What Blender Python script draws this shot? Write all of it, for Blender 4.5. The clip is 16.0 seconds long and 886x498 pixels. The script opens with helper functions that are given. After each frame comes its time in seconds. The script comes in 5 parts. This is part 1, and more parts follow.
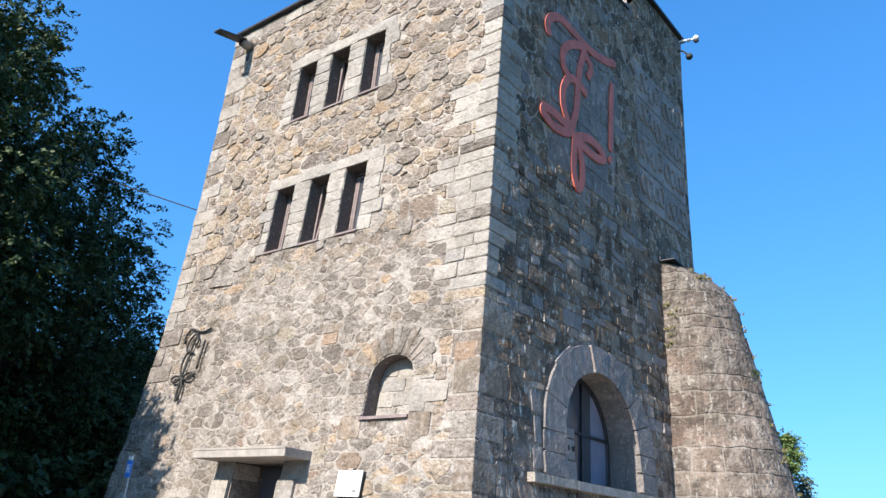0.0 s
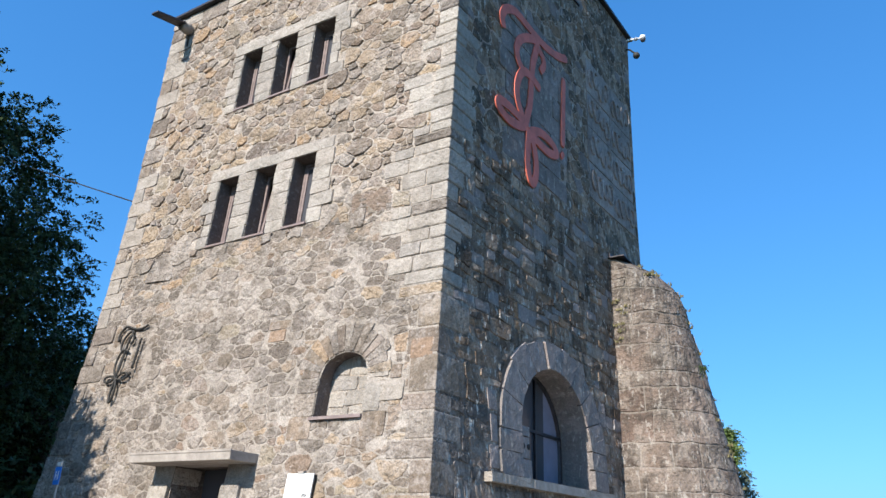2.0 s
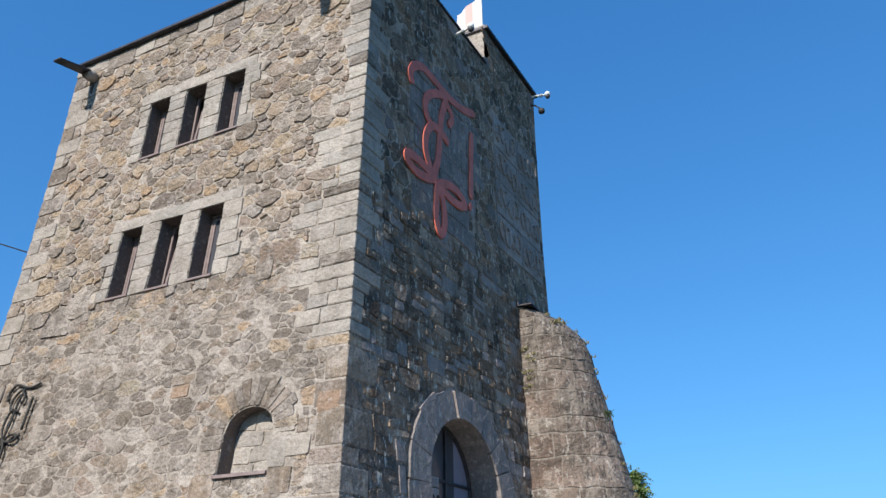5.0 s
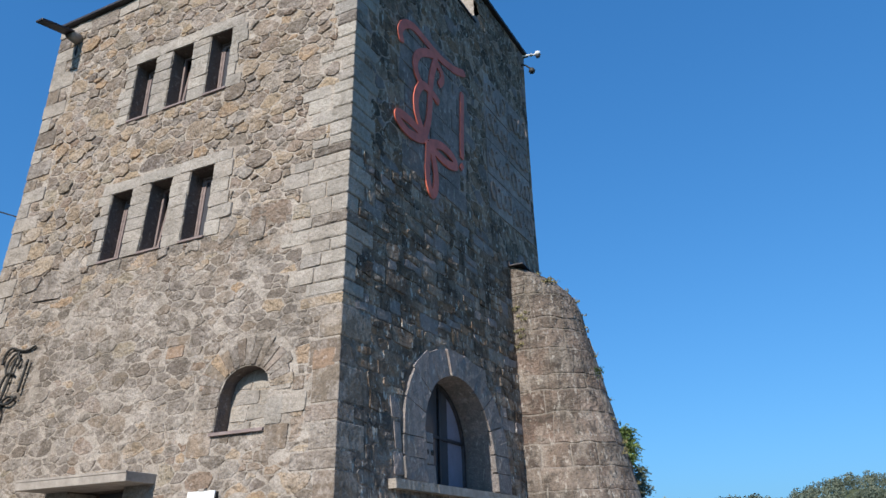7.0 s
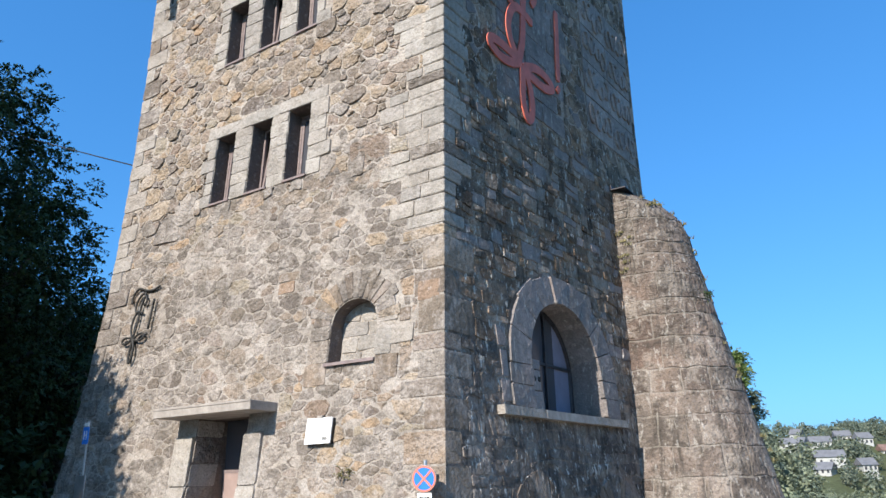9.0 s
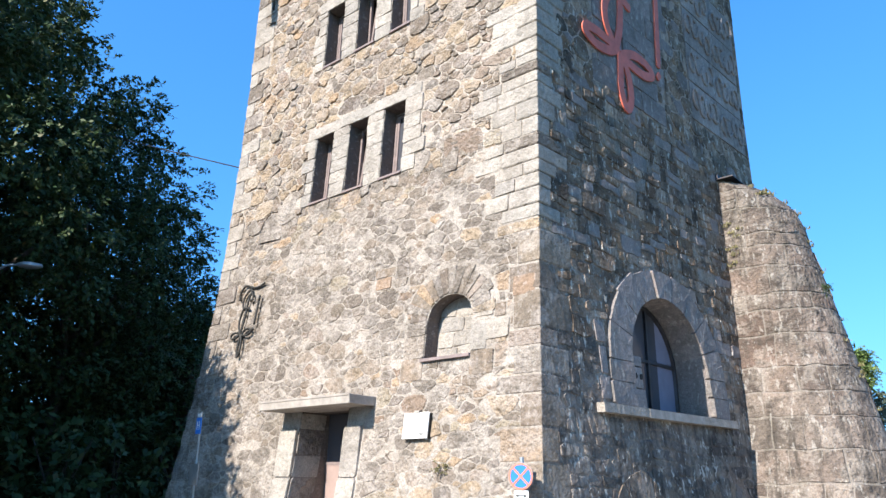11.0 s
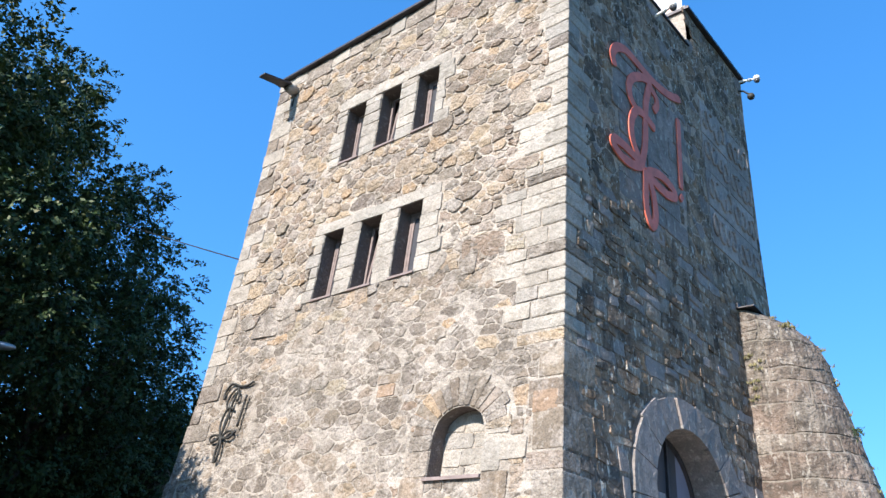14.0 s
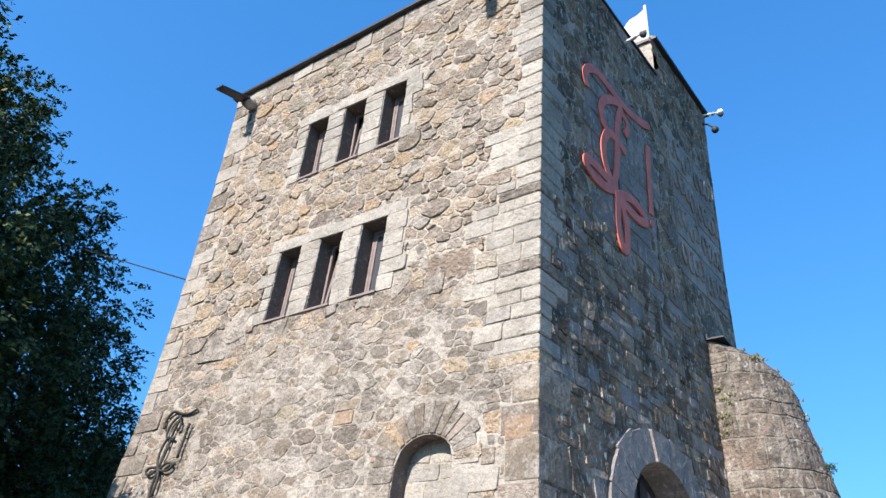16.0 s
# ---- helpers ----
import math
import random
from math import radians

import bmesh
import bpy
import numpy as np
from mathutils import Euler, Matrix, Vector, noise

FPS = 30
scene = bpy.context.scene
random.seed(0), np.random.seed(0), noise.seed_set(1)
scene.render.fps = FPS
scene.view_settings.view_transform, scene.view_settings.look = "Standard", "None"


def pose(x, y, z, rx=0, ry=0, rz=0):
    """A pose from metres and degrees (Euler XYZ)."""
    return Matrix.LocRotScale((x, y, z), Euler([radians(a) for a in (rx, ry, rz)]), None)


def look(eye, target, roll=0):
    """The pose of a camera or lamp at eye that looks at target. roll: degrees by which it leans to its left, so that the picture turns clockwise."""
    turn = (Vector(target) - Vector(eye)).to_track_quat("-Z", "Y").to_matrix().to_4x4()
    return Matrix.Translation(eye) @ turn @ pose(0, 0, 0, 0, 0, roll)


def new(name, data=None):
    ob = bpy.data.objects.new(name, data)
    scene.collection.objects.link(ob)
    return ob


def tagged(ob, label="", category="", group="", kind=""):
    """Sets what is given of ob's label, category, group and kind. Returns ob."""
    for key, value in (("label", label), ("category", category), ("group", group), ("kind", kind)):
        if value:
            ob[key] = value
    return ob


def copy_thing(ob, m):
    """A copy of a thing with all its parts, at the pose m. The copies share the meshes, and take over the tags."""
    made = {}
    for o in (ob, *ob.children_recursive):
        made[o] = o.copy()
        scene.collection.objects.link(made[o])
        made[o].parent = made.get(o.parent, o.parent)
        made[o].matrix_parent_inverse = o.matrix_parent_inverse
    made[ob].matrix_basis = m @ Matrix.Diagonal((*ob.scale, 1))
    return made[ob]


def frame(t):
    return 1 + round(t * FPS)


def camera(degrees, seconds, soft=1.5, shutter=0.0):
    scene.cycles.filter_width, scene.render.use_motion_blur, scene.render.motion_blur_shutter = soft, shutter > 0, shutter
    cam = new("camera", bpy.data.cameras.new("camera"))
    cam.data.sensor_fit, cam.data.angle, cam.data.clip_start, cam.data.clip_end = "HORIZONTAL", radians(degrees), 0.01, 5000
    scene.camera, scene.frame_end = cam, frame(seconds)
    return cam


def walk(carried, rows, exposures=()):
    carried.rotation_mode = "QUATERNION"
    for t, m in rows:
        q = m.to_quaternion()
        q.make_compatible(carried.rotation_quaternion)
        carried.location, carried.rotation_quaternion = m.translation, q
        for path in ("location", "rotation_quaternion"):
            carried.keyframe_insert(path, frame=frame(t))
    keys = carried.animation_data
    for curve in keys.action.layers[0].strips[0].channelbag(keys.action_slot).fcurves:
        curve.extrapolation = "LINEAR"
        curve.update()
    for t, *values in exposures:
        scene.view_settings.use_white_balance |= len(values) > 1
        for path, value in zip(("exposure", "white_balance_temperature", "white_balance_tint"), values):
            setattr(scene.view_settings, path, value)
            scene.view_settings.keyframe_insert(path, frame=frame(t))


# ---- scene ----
# ---- camera ----
# seconds, eye, yaw (left of +y), pitch, roll
ROWS = [
    (0.0, 6.956, -10.022, 1.898, 38.211, 21.874, 3.934),
    (0.5, 6.781, -9.944, 1.908, 36.957, 21.801, 3.578),
    (1.0, 6.612, -9.912, 1.925, 35.502, 21.472, 3.129),
    (1.5, 6.493, -9.903, 1.940, 34.136, 21.401, 2.733),
    (2.0, 6.440, -9.876, 1.963, 32.939, 22.002, 2.367),
    (2.5, 6.454, -9.832, 1.995, 31.931, 23.043, 1.953),
    (3.0, 6.502, -9.817, 2.019, 30.800, 24.112, 1.447),
    (3.5, 6.549, -9.834, 2.038, 29.597, 25.041, 0.853),
    (4.0, 6.610, -9.873, 2.038, 28.336, 25.723, 0.283),
    (6.5, 6.754, -10.013, 1.836, 24.235, 24.323, -1.595),
    (7.0, 6.671, -9.986, 1.846, 25.259, 22.965, -1.613),
    (7.5, 6.630, -10.010, 1.837, 26.848, 21.338, -1.599),
    (8.0, 6.554, -9.987, 1.849, 28.901, 19.923, -1.491),
    (8.5, 6.530, -9.960, 1.854, 31.086, 18.731, -1.385),
    (9.0, 6.555, -9.923, 1.855, 33.397, 17.791, -1.213),
    (9.5, 6.638, -9.871, 1.851, 35.906, 17.120, -1.042),
    (10.0, 6.667, -9.803, 1.852, 38.281, 16.745, -0.748),
    (12.5, 6.119, -9.688, 1.891, 44.031, 21.105, 2.901),
    (13.0, 5.915, -9.593, 1.897, 43.192, 23.224, 3.675),
    (13.5, 5.723, -9.470, 1.890, 42.054, 25.327, 4.313),
    (14.0, 5.537, -9.323, 1.894, 41.041, 26.954, 4.644),
    (14.5, 5.338, -9.214, 1.891, 39.963, 28.050, 4.753),
    (15.0, 5.140, -9.110, 1.891, 38.844, 28.802, 4.548),
    (15.5, 4.953, -8.959, 1.900, 37.853, 29.554, 4.260),
    (16.0, 4.785, -8.760, 1.917, 37.126, 30.272, 4.100),
]


def aim(x, y, z, yaw, pitch, roll):
    a, b = radians(yaw), radians(pitch)
    ahead = Vector((-math.sin(a) * math.cos(b), math.cos(a) * math.cos(b), math.sin(b)))
    return look((x, y, z), Vector((x, y, z)) + ahead, roll)


EXPOSURES = [(0.0, 0.87), (1.5, 0.7), (3.5, 0.5), (7.0, 0.16), (8.5, 0.4), (10.0, 0.93), (12.5, 1.06), (14.5, 0.96), (16.0, 0.85)]
cam = camera(62.05, 16.0)
walk(cam, [(r[0], aim(*r[1:])) for r in ROWS], EXPOSURES)

# ---- light ----
SUN_TURN, SUN_HEIGHT = 3.0, 36.0   # degrees left of the sunny wall's normal; degrees above the horizon
to_sun = Vector((-math.sin(radians(SUN_TURN)) * math.cos(radians(SUN_HEIGHT)),
                 -math.cos(radians(SUN_TURN)) * math.cos(radians(SUN_HEIGHT)), math.sin(radians(SUN_HEIGHT))))
world = bpy.data.worlds.new("sky")
scene.world = world
world.use_nodes = True
wn = world.node_tree.nodes
wn.clear()
sky = wn.new("ShaderNodeTexSky")
sky.sky_type = "NISHITA"
sky.sun_disc = False
sky.sun_elevation = radians(SUN_HEIGHT)
sky.sun_rotation = math.atan2(to_sun.x, to_sun.y)
sky.air_density, sky.dust_density, sky.ozone_density = 1.0, 1.3, 3.0
bg = wn.new("ShaderNodeBackground")
bg.inputs["Strength"].default_value = 0.14
wo = wn.new("ShaderNodeOutputWorld")
tint = wn.new("ShaderNodeMix")          # the clear deep blue of the day
tint.data_type, tint.blend_type = "RGBA", "MULTIPLY"
tint.inputs[0].default_value = 1.0
tint.inputs[7].default_value = (0.375, 1.08, 2.0, 1)
split, join = wn.new("ShaderNodeSeparateColor"), wn.new("ShaderNodeCombineColor")   # paler towards the horizon
world.node_tree.links.new(sky.outputs[0], split.inputs[0])
for k, power in enumerate((0.88, 0.68, 0.60)):
    even = wn.new("ShaderNodeMath")
    even.operation = "POWER"
    even.inputs[1].default_value = power
    world.node_tree.links.new(split.outputs[k], even.inputs[0])
    world.node_tree.links.new(even.outputs[0], join.inputs[k])
world.node_tree.links.new(join.outputs[0], tint.inputs[6])
world.node_tree.links.new(tint.outputs[2], bg.inputs[0])
world.node_tree.links.new(bg.outputs[0], wo.inputs[0])
sun_data = bpy.data.lights.new("sun", "SUN")
sun_data.energy, sun_data.angle, sun_data.color = 5.0, radians(0.5), (1.0, 0.94, 0.85)
sun = new("sun", sun_data)
sun.matrix_world = look(to_sun * 60, (0, 0, 0))


# ---- materials ----
def material(name, rough=0.85, metal=0.0):
    m = bpy.data.materials.new(name)
    m.use_nodes = True
    nt = m.node_tree
    b = nt.nodes["Principled BSDF"]
    b.inputs["Roughness"].default_value = rough
    b.inputs["Metallic"].default_value = metal
    b.inputs["Specular IOR Level"].default_value = 0.3
    return m, nt, b


def ramp(nt, fac, stops):
    r = nt.nodes.new("ShaderNodeValToRGB")
    while len(r.color_ramp.elements) < len(stops):
        r.color_ramp.elements.new(0.5)
    for e, (p, c) in zip(r.color_ramp.elements, stops):
        e.position, e.color = p, (*c, 1)
    nt.links.new(fac, r.inputs[0])
    return r.outputs[0]


def noise_tex(nt, vec, scale, detail=6, rough=0.6):
    n = nt.nodes.new("ShaderNodeTexNoise")
    n.inputs["Scale"].default_value, n.inputs["Detail"].default_value, n.inputs["Roughness"].default_value = scale, detail, rough
    nt.links.new(vec, n.inputs["Vector"])
    return n.outputs["Fac"]


def mixc(nt, fac, a, b, mode="MIX"):
    m = nt.nodes.new("ShaderNodeMix")
    m.data_type, m.blend_type = "RGBA", mode
    for sock, val in ((m.inputs[0], fac), (m.inputs[6], a), (m.inputs[7], b)):
        if isinstance(val, (int, float)):
            sock.default_value = val
        elif isinstance(val, tuple):
            sock.default_value = (*val, 1)
        else:
            nt.links.new(val, sock)
    return m.outputs[2]


def calc(nt, op, a, b=0.0, clamp=False):
    m = nt.nodes.new("ShaderNodeMath")
    m.operation, m.use_clamp = op, clamp
    for sock, val in ((m.inputs[0], a), (m.inputs[1], b)):
        if isinstance(val, (int, float)):
            sock.default_value = val
        else:
            nt.links.new(val, sock)
    return m.outputs[0]


def bump(nt, b, height, strength=0.5, distance=0.02):
    n = nt.nodes.new("ShaderNodeBump")
    n.inputs["Strength"].default_value, n.inputs["Distance"].default_value = strength, distance
    nt.links.new(height, n.inputs["Height"])
    nt.links.new(n.outputs[0], b.inputs["Normal"])


def place_of(nt):
    return nt.nodes.new("ShaderNodeNewGeometry").outputs["Position"]


def stone_material(name, palette, spots=0.5, dark=(0.09, 0.085, 0.08), grain=14.0, streak=0.0, lichen=0.0, blotch=0.55, smear=0.0, pale=(0.48, 0.425, 0.385), relief=0.06):
    """Weathered stone: a palette picked piece by piece, blotches, pits, grain, streaks that run down,
    pale lichen, and old lime smeared over stones and joints alike."""
    m, nt, b = material(name, 0.92)
    geo = nt.nodes.new("ShaderNodeNewGeometry")
    info = nt.nodes.new("ShaderNodeObjectInfo")
    pick = calc(nt, "FRACT", calc(nt, "ADD", geo.outputs["Random Per Island"], info.outputs["Random"]))
    pos = geo.outputs["Position"]

    def over(base, fac, lo, hi, amount, colour):
        return mixc(nt, calc(nt, "MULTIPLY", ramp(nt, fac, [(lo, (0, 0, 0)), (hi, (1, 1, 1))]), amount), base, colour)

    base = ramp(nt, pick, [(i / max(1, len(palette) - 1), c) for i, c in enumerate(palette)])
    big = noise_tex(nt, pos, 0.8, 4, 0.55)
    base = over(base, big, 0.44, 0.64, blotch * 0.62, dark)
    mid = noise_tex(nt, pos, 3.6, 5, 0.62)
    base = over(base, mid, 0.50, 0.68, spots * 0.7, dark)
    if smear:
        lime = noise_tex(nt, pos, 1.9, 6, 0.66)
        base = over(base, lime, 0.50, 0.58, smear, pale)
    pits = noise_tex(nt, pos, 13.0, 3, 0.55)
    base = over(base, pits, 0.56, 0.70, 0.45, dark)
    base = over(base, noise_tex(nt, pos, 9.0, 4, 0.6), 0.58, 0.70, 0.45, pale)
    fine = noise_tex(nt, pos, grain * 2.5, 3, 0.6)
    base = mixc(nt, 0.6, base, ramp(nt, fine, [(0.3, (0.45, 0.45, 0.45)), (0.55, (1.0, 1.0, 1.0)), (0.75, (1.2, 1.2, 1.2))]), "MULTIPLY")
    if streak:
        mp = nt.nodes.new("ShaderNodeMapping")
        mp.inputs["Scale"].default_value = (3.0, 3.0, 0.28)
        nt.links.new(pos, mp.inputs[0])
        base = over(base, noise_tex(nt, mp.outputs[0], 1.5, 5, 0.6), 0.52, 0.68, streak, dark)
    if lichen:
        mp = nt.nodes.new("ShaderNodeMapping")
        mp.inputs["Scale"].default_value = (1.8, 1.8, 0.8)
        nt.links.new(pos, mp.inputs[0])
        base = over(base, noise_tex(nt, mp.outputs[0], 5.0, 4, 0.6), 0.59, 0.65, lichen, (0.58, 0.54, 0.48))
    nt.links.new(base, b.inputs["Base Color"])
    bump(nt, b, calc(nt, "ADD", calc(nt, "MULTIPLY", mid, 2.2), calc(nt, "MULTIPLY", pits, 0.8)), 1.0, relief)
    return m


def plain_material(name, colour, rough=0.6, metal=0.0, vary=0.25, scale=5.0, relief=0.2):
    m, nt, b = material(name, rough, metal)
    pos = place_of(nt)
    n = noise_tex(nt, pos, scale, 8, 0.65)
    lo = tuple(c * (1 - vary) for c in colour)
    hi = tuple(min(1, c * (1 + vary)) for c in colour)
    nt.links.new(ramp(nt, n, [(0.3, lo), (0.7, hi)]), b.inputs["Base Color"])
    if relief:
        bump(nt, b, noise_tex(nt, pos, scale * 8, 4), relief, 0.01)
    return m


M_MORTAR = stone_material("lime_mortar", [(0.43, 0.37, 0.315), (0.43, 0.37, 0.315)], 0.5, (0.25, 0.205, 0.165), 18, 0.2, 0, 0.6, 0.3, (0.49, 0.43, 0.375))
# Shaded wall's mortar: shade put into its darker colour, beside lichen and streaks.
M_MORTAR_DARK = stone_material("shade_toned_mortar", [(0.27, 0.195, 0.15), (0.27, 0.195, 0.15)], 0.9, (0.035, 0.03, 0.025), 18, 0.6, 0.75, 0.9, 0.3, (0.60, 0.52, 0.43))
M_MORTAR_OLD = stone_material("old_lime_mortar", [(0.385, 0.335, 0.288), (0.385, 0.335, 0.288)], 0.7, (0.19, 0.158, 0.128), 16, 0.3, 0, 0.8, 0.5, (0.44, 0.388, 0.34), relief=0.05)
M_POINTING = stone_material("pale_repointed_mortar", [(0.47, 0.355, 0.285), (0.47, 0.355, 0.285)], 0.5, (0.12, 0.095, 0.075), 18, 0.4, 0.3, 0.6, 0.3, (0.58, 0.48, 0.39))
M_RUBBLE = stone_material("rubble_stone", [(0.335, 0.252, 0.18), (0.415, 0.314, 0.212), (0.30, 0.235, 0.187), (0.21, 0.166, 0.132), (0.435, 0.346, 0.258), (0.39, 0.265, 0.163), (0.315, 0.263, 0.225), (0.255, 0.178, 0.13), (0.395, 0.33, 0.27), (0.17, 0.135, 0.114), (0.355, 0.295, 0.216)], 0.8, (0.14, 0.11, 0.083), 12, 0.1, 0.1, 0.45, 0.3, relief=0.09)
M_GREY = stone_material("grey_rubble_stone", [(0.275, 0.227, 0.19), (0.205, 0.17, 0.146), (0.305, 0.26, 0.222), (0.165, 0.134, 0.112), (0.295, 0.23, 0.177), (0.33, 0.286, 0.248), (0.19, 0.157, 0.136)], 0.9, (0.13, 0.108, 0.087), 12, 0.3, 0.15, 0.75, 0.55, (0.43, 0.376, 0.328), relief=0.075)
# Shaded wall's stones: shade deepened in a darker palette, warmed against the blue skylight.
M_SHADE = stone_material("shade_toned_stone", [(0.33, 0.22, 0.15), (0.13, 0.09, 0.064), (0.43, 0.30, 0.215), (0.095, 0.068, 0.05), (0.36, 0.22, 0.13), (0.26, 0.19, 0.145), (0.12, 0.088, 0.06), (0.49, 0.36, 0.27), (0.19, 0.13, 0.092)], 0.9, (0.03, 0.025, 0.02), 12, 0.6, 0.7, 0.7, 0.2, (0.54, 0.455, 0.36))
M_ASHLAR = stone_material("pale_dressed_granite", [(0.39, 0.345, 0.30), (0.325, 0.293, 0.257), (0.425, 0.38, 0.33), (0.36, 0.312, 0.265), (0.30, 0.272, 0.245)], 0.8, (0.19, 0.165, 0.14), 20, 0.3, 0, 0.7, 0.25, relief=0.04)
M_SLAB = stone_material("smooth_grey_slab", [(0.30, 0.25, 0.232), (0.26, 0.215, 0.20), (0.335, 0.277, 0.252)], 0.7, (0.12, 0.12, 0.11), 16, 0.4, 0.35, 0.6, relief=0.025)
M_BROWN = stone_material("brown_dressed_stone", [(0.306, 0.227, 0.166), (0.224, 0.169, 0.127), (0.365, 0.28, 0.208), (0.257, 0.178, 0.123), (0.192, 0.15, 0.119), (0.333, 0.267, 0.2)], 1.0, (0.10, 0.082, 0.066), 14, 0.45, 0.15, 0.8, 0.35, relief=0.045)
M_BUTT = stone_material("buttress_stone", [(0.235, 0.178, 0.143), (0.135, 0.10, 0.082), (0.285, 0.226, 0.186), (0.185, 0.12, 0.092), (0.245, 0.20, 0.165), (0.12, 0.094, 0.078), (0.31, 0.25, 0.205), (0.17, 0.138, 0.115)], 1.1, (0.065, 0.054, 0.045), 12, 0.9, 0.35, 0.95, 0.4, (0.39, 0.338, 0.287), relief=0.07)
M_BUTT_JOINT = stone_material("buttress_mortar", [(0.269, 0.228, 0.199), (0.269, 0.228, 0.199)], 0.8, (0.13, 0.115, 0.09), 14, 0.5, 0.2, 0.8, 0.2, (0.40, 0.35, 0.29), relief=0.025)
# Darker mottled stone, used low on the wall.
M_FOOT = stone_material("dark_foot_stone", [(0.235, 0.19, 0.16), (0.155, 0.127, 0.11), (0.29, 0.235, 0.195), (0.115, 0.098, 0.086), (0.25, 0.19, 0.15)], 1.0, (0.03, 0.027, 0.024), 12, 0.8, 0.85, 0.8, 0.4, (0.40, 0.35, 0.30), relief=0.06)
# Reveals of the sunny wall's openings: recess shade put into a dark stone colour.
M_REVEAL = stone_material("shade_toned_reveal", [(0.17, 0.135, 0.115), (0.17, 0.135, 0.115)], 0.6, (0.14, 0.11, 0.10), 14, 0.2, relief=0.03)
M_PANEL = stone_material("pale_grey_slab", [(0.30, 0.245, 0.225), (0.26, 0.212, 0.195), (0.335, 0.272, 0.25), (0.225, 0.183, 0.168)], 0.8, (0.12, 0.105, 0.095), 16, 0.5, 0.4, 0.7, relief=0.03)
M_RELIEF = stone_material("carved_grey_stone", [(0.39, 0.325, 0.30), (0.345, 0.288, 0.265), (0.42, 0.352, 0.325)], 0.8, (0.14, 0.12, 0.11), 16, 0.4, 0.3, 0.6, relief=0.03)
M_BOUNCE_PAVING = plain_material("light_bouncing_paving", (0.36, 0.33, 0.29), 0.9, 0, 0.25, 1.2, 0.4)
M_CONCRETE = plain_material("weathered_concrete", (0.33, 0.29, 0.255), 0.9, 0, 0.3, 4.0, 0.4)
M_METAL = plain_material("dark_sheet_metal", (0.06, 0.055, 0.06), 0.5, 0.6, 0.3, 6.0, 0.1)
M_IRON = plain_material("blackened_wrought_iron", (0.05, 0.048, 0.045), 0.65, 0.5, 0.4, 9.0, 0.3)
M_FRAME = plain_material("brown_window_frame", (0.22, 0.17, 0.16), 0.5, 0, 0.25, 9.0, 0.1)
M_RED = plain_material("faded_red_paint", (0.60, 0.145, 0.095), 0.55, 0, 0.22, 3.0, 0.15)
M_WHITE = plain_material("white_paint", (0.75, 0.74, 0.71), 0.5, 0, 0.06, 3.0, 0.0)
M_LAMPWHITE = plain_material("white_plastic", (0.72, 0.72, 0.72), 0.4, 0, 0.05, 4.0, 0.0)
# Near-black colour that stands in for the shade inside rooms and vent holes.
M_DARK = plain_material("unlit_interior_tone", (0.03, 0.028, 0.027), 0.9, 0, 0.3, 2.0, 0.0)
M_STEEL = plain_material("galvanised_steel", (0.42, 0.43, 0.44), 0.45, 0.8, 0.15, 6.0, 0.05)
M_GLASS, _nt, _b = material("window_glass", 0.12)
_b.inputs["Base Color"].default_value = (0.07, 0.07, 0.08, 1)
_b.inputs["Specular IOR Level"].default_value = 0.35
M_GROUND = plain_material("grass_and_earth", (0.075, 0.085, 0.035), 0.95, 0, 0.5, 0.6, 0.6)
M_ROAD = plain_material("asphalt", (0.055, 0.055, 0.058), 0.9, 0, 0.3, 1.5, 0.5)


# ---- mesh helpers ----
def mesh_object(name, verts, faces, mat, parent=None, label="", smooth=False):
    me = bpy.data.meshes.new(name)
    me.from_pydata([tuple(v) for v in verts], [], faces)
    me.materials.append(mat)
    if smooth:
        me.polygons.foreach_set("use_smooth", [True] * len(me.polygons))
    me.update()
    ob = new(name, me)
    if parent:
        ob.parent = parent
    if label:
        tagged(ob, label)
    return ob


def part(name, bm, mat, parent=None, label="", smooth=False):
    me = bpy.data.meshes.new(name)
    bmesh.ops.recalc_face_normals(bm, faces=bm.faces)
    bm.to_mesh(me)
    bm.free()
    me.materials.append(mat)
    if smooth:
        me.polygons.foreach_set("use_smooth", [True] * len(me.polygons))
    ob = new(name, me)
    if parent:
        ob.parent = parent
    if label:
        tagged(ob, label)
    return ob


def box_bm(x0, x1, y0, y1, z0, z1, bevel=0.0, bm=None):
    fresh = bm is None
    bm = bmesh.new() if fresh else bm
    made = bmesh.ops.create_cube(bm, size=1)["verts"]
    for v in made:
        v.co = Vector(((x0 + x1) / 2 + v.co.x * (x1 - x0), (y0 + y1) / 2 + v.co.y * (y1 - y0), (z0 + z1) / 2 + v.co.z * (z1 - z0)))
    if bevel:
        edges = list({e for v in made for e in v.link_edges})
        bmesh.ops.bevel(bm, geom=edges, offset=bevel, segments=2, affect="EDGES", profile=0.5)
    return bm


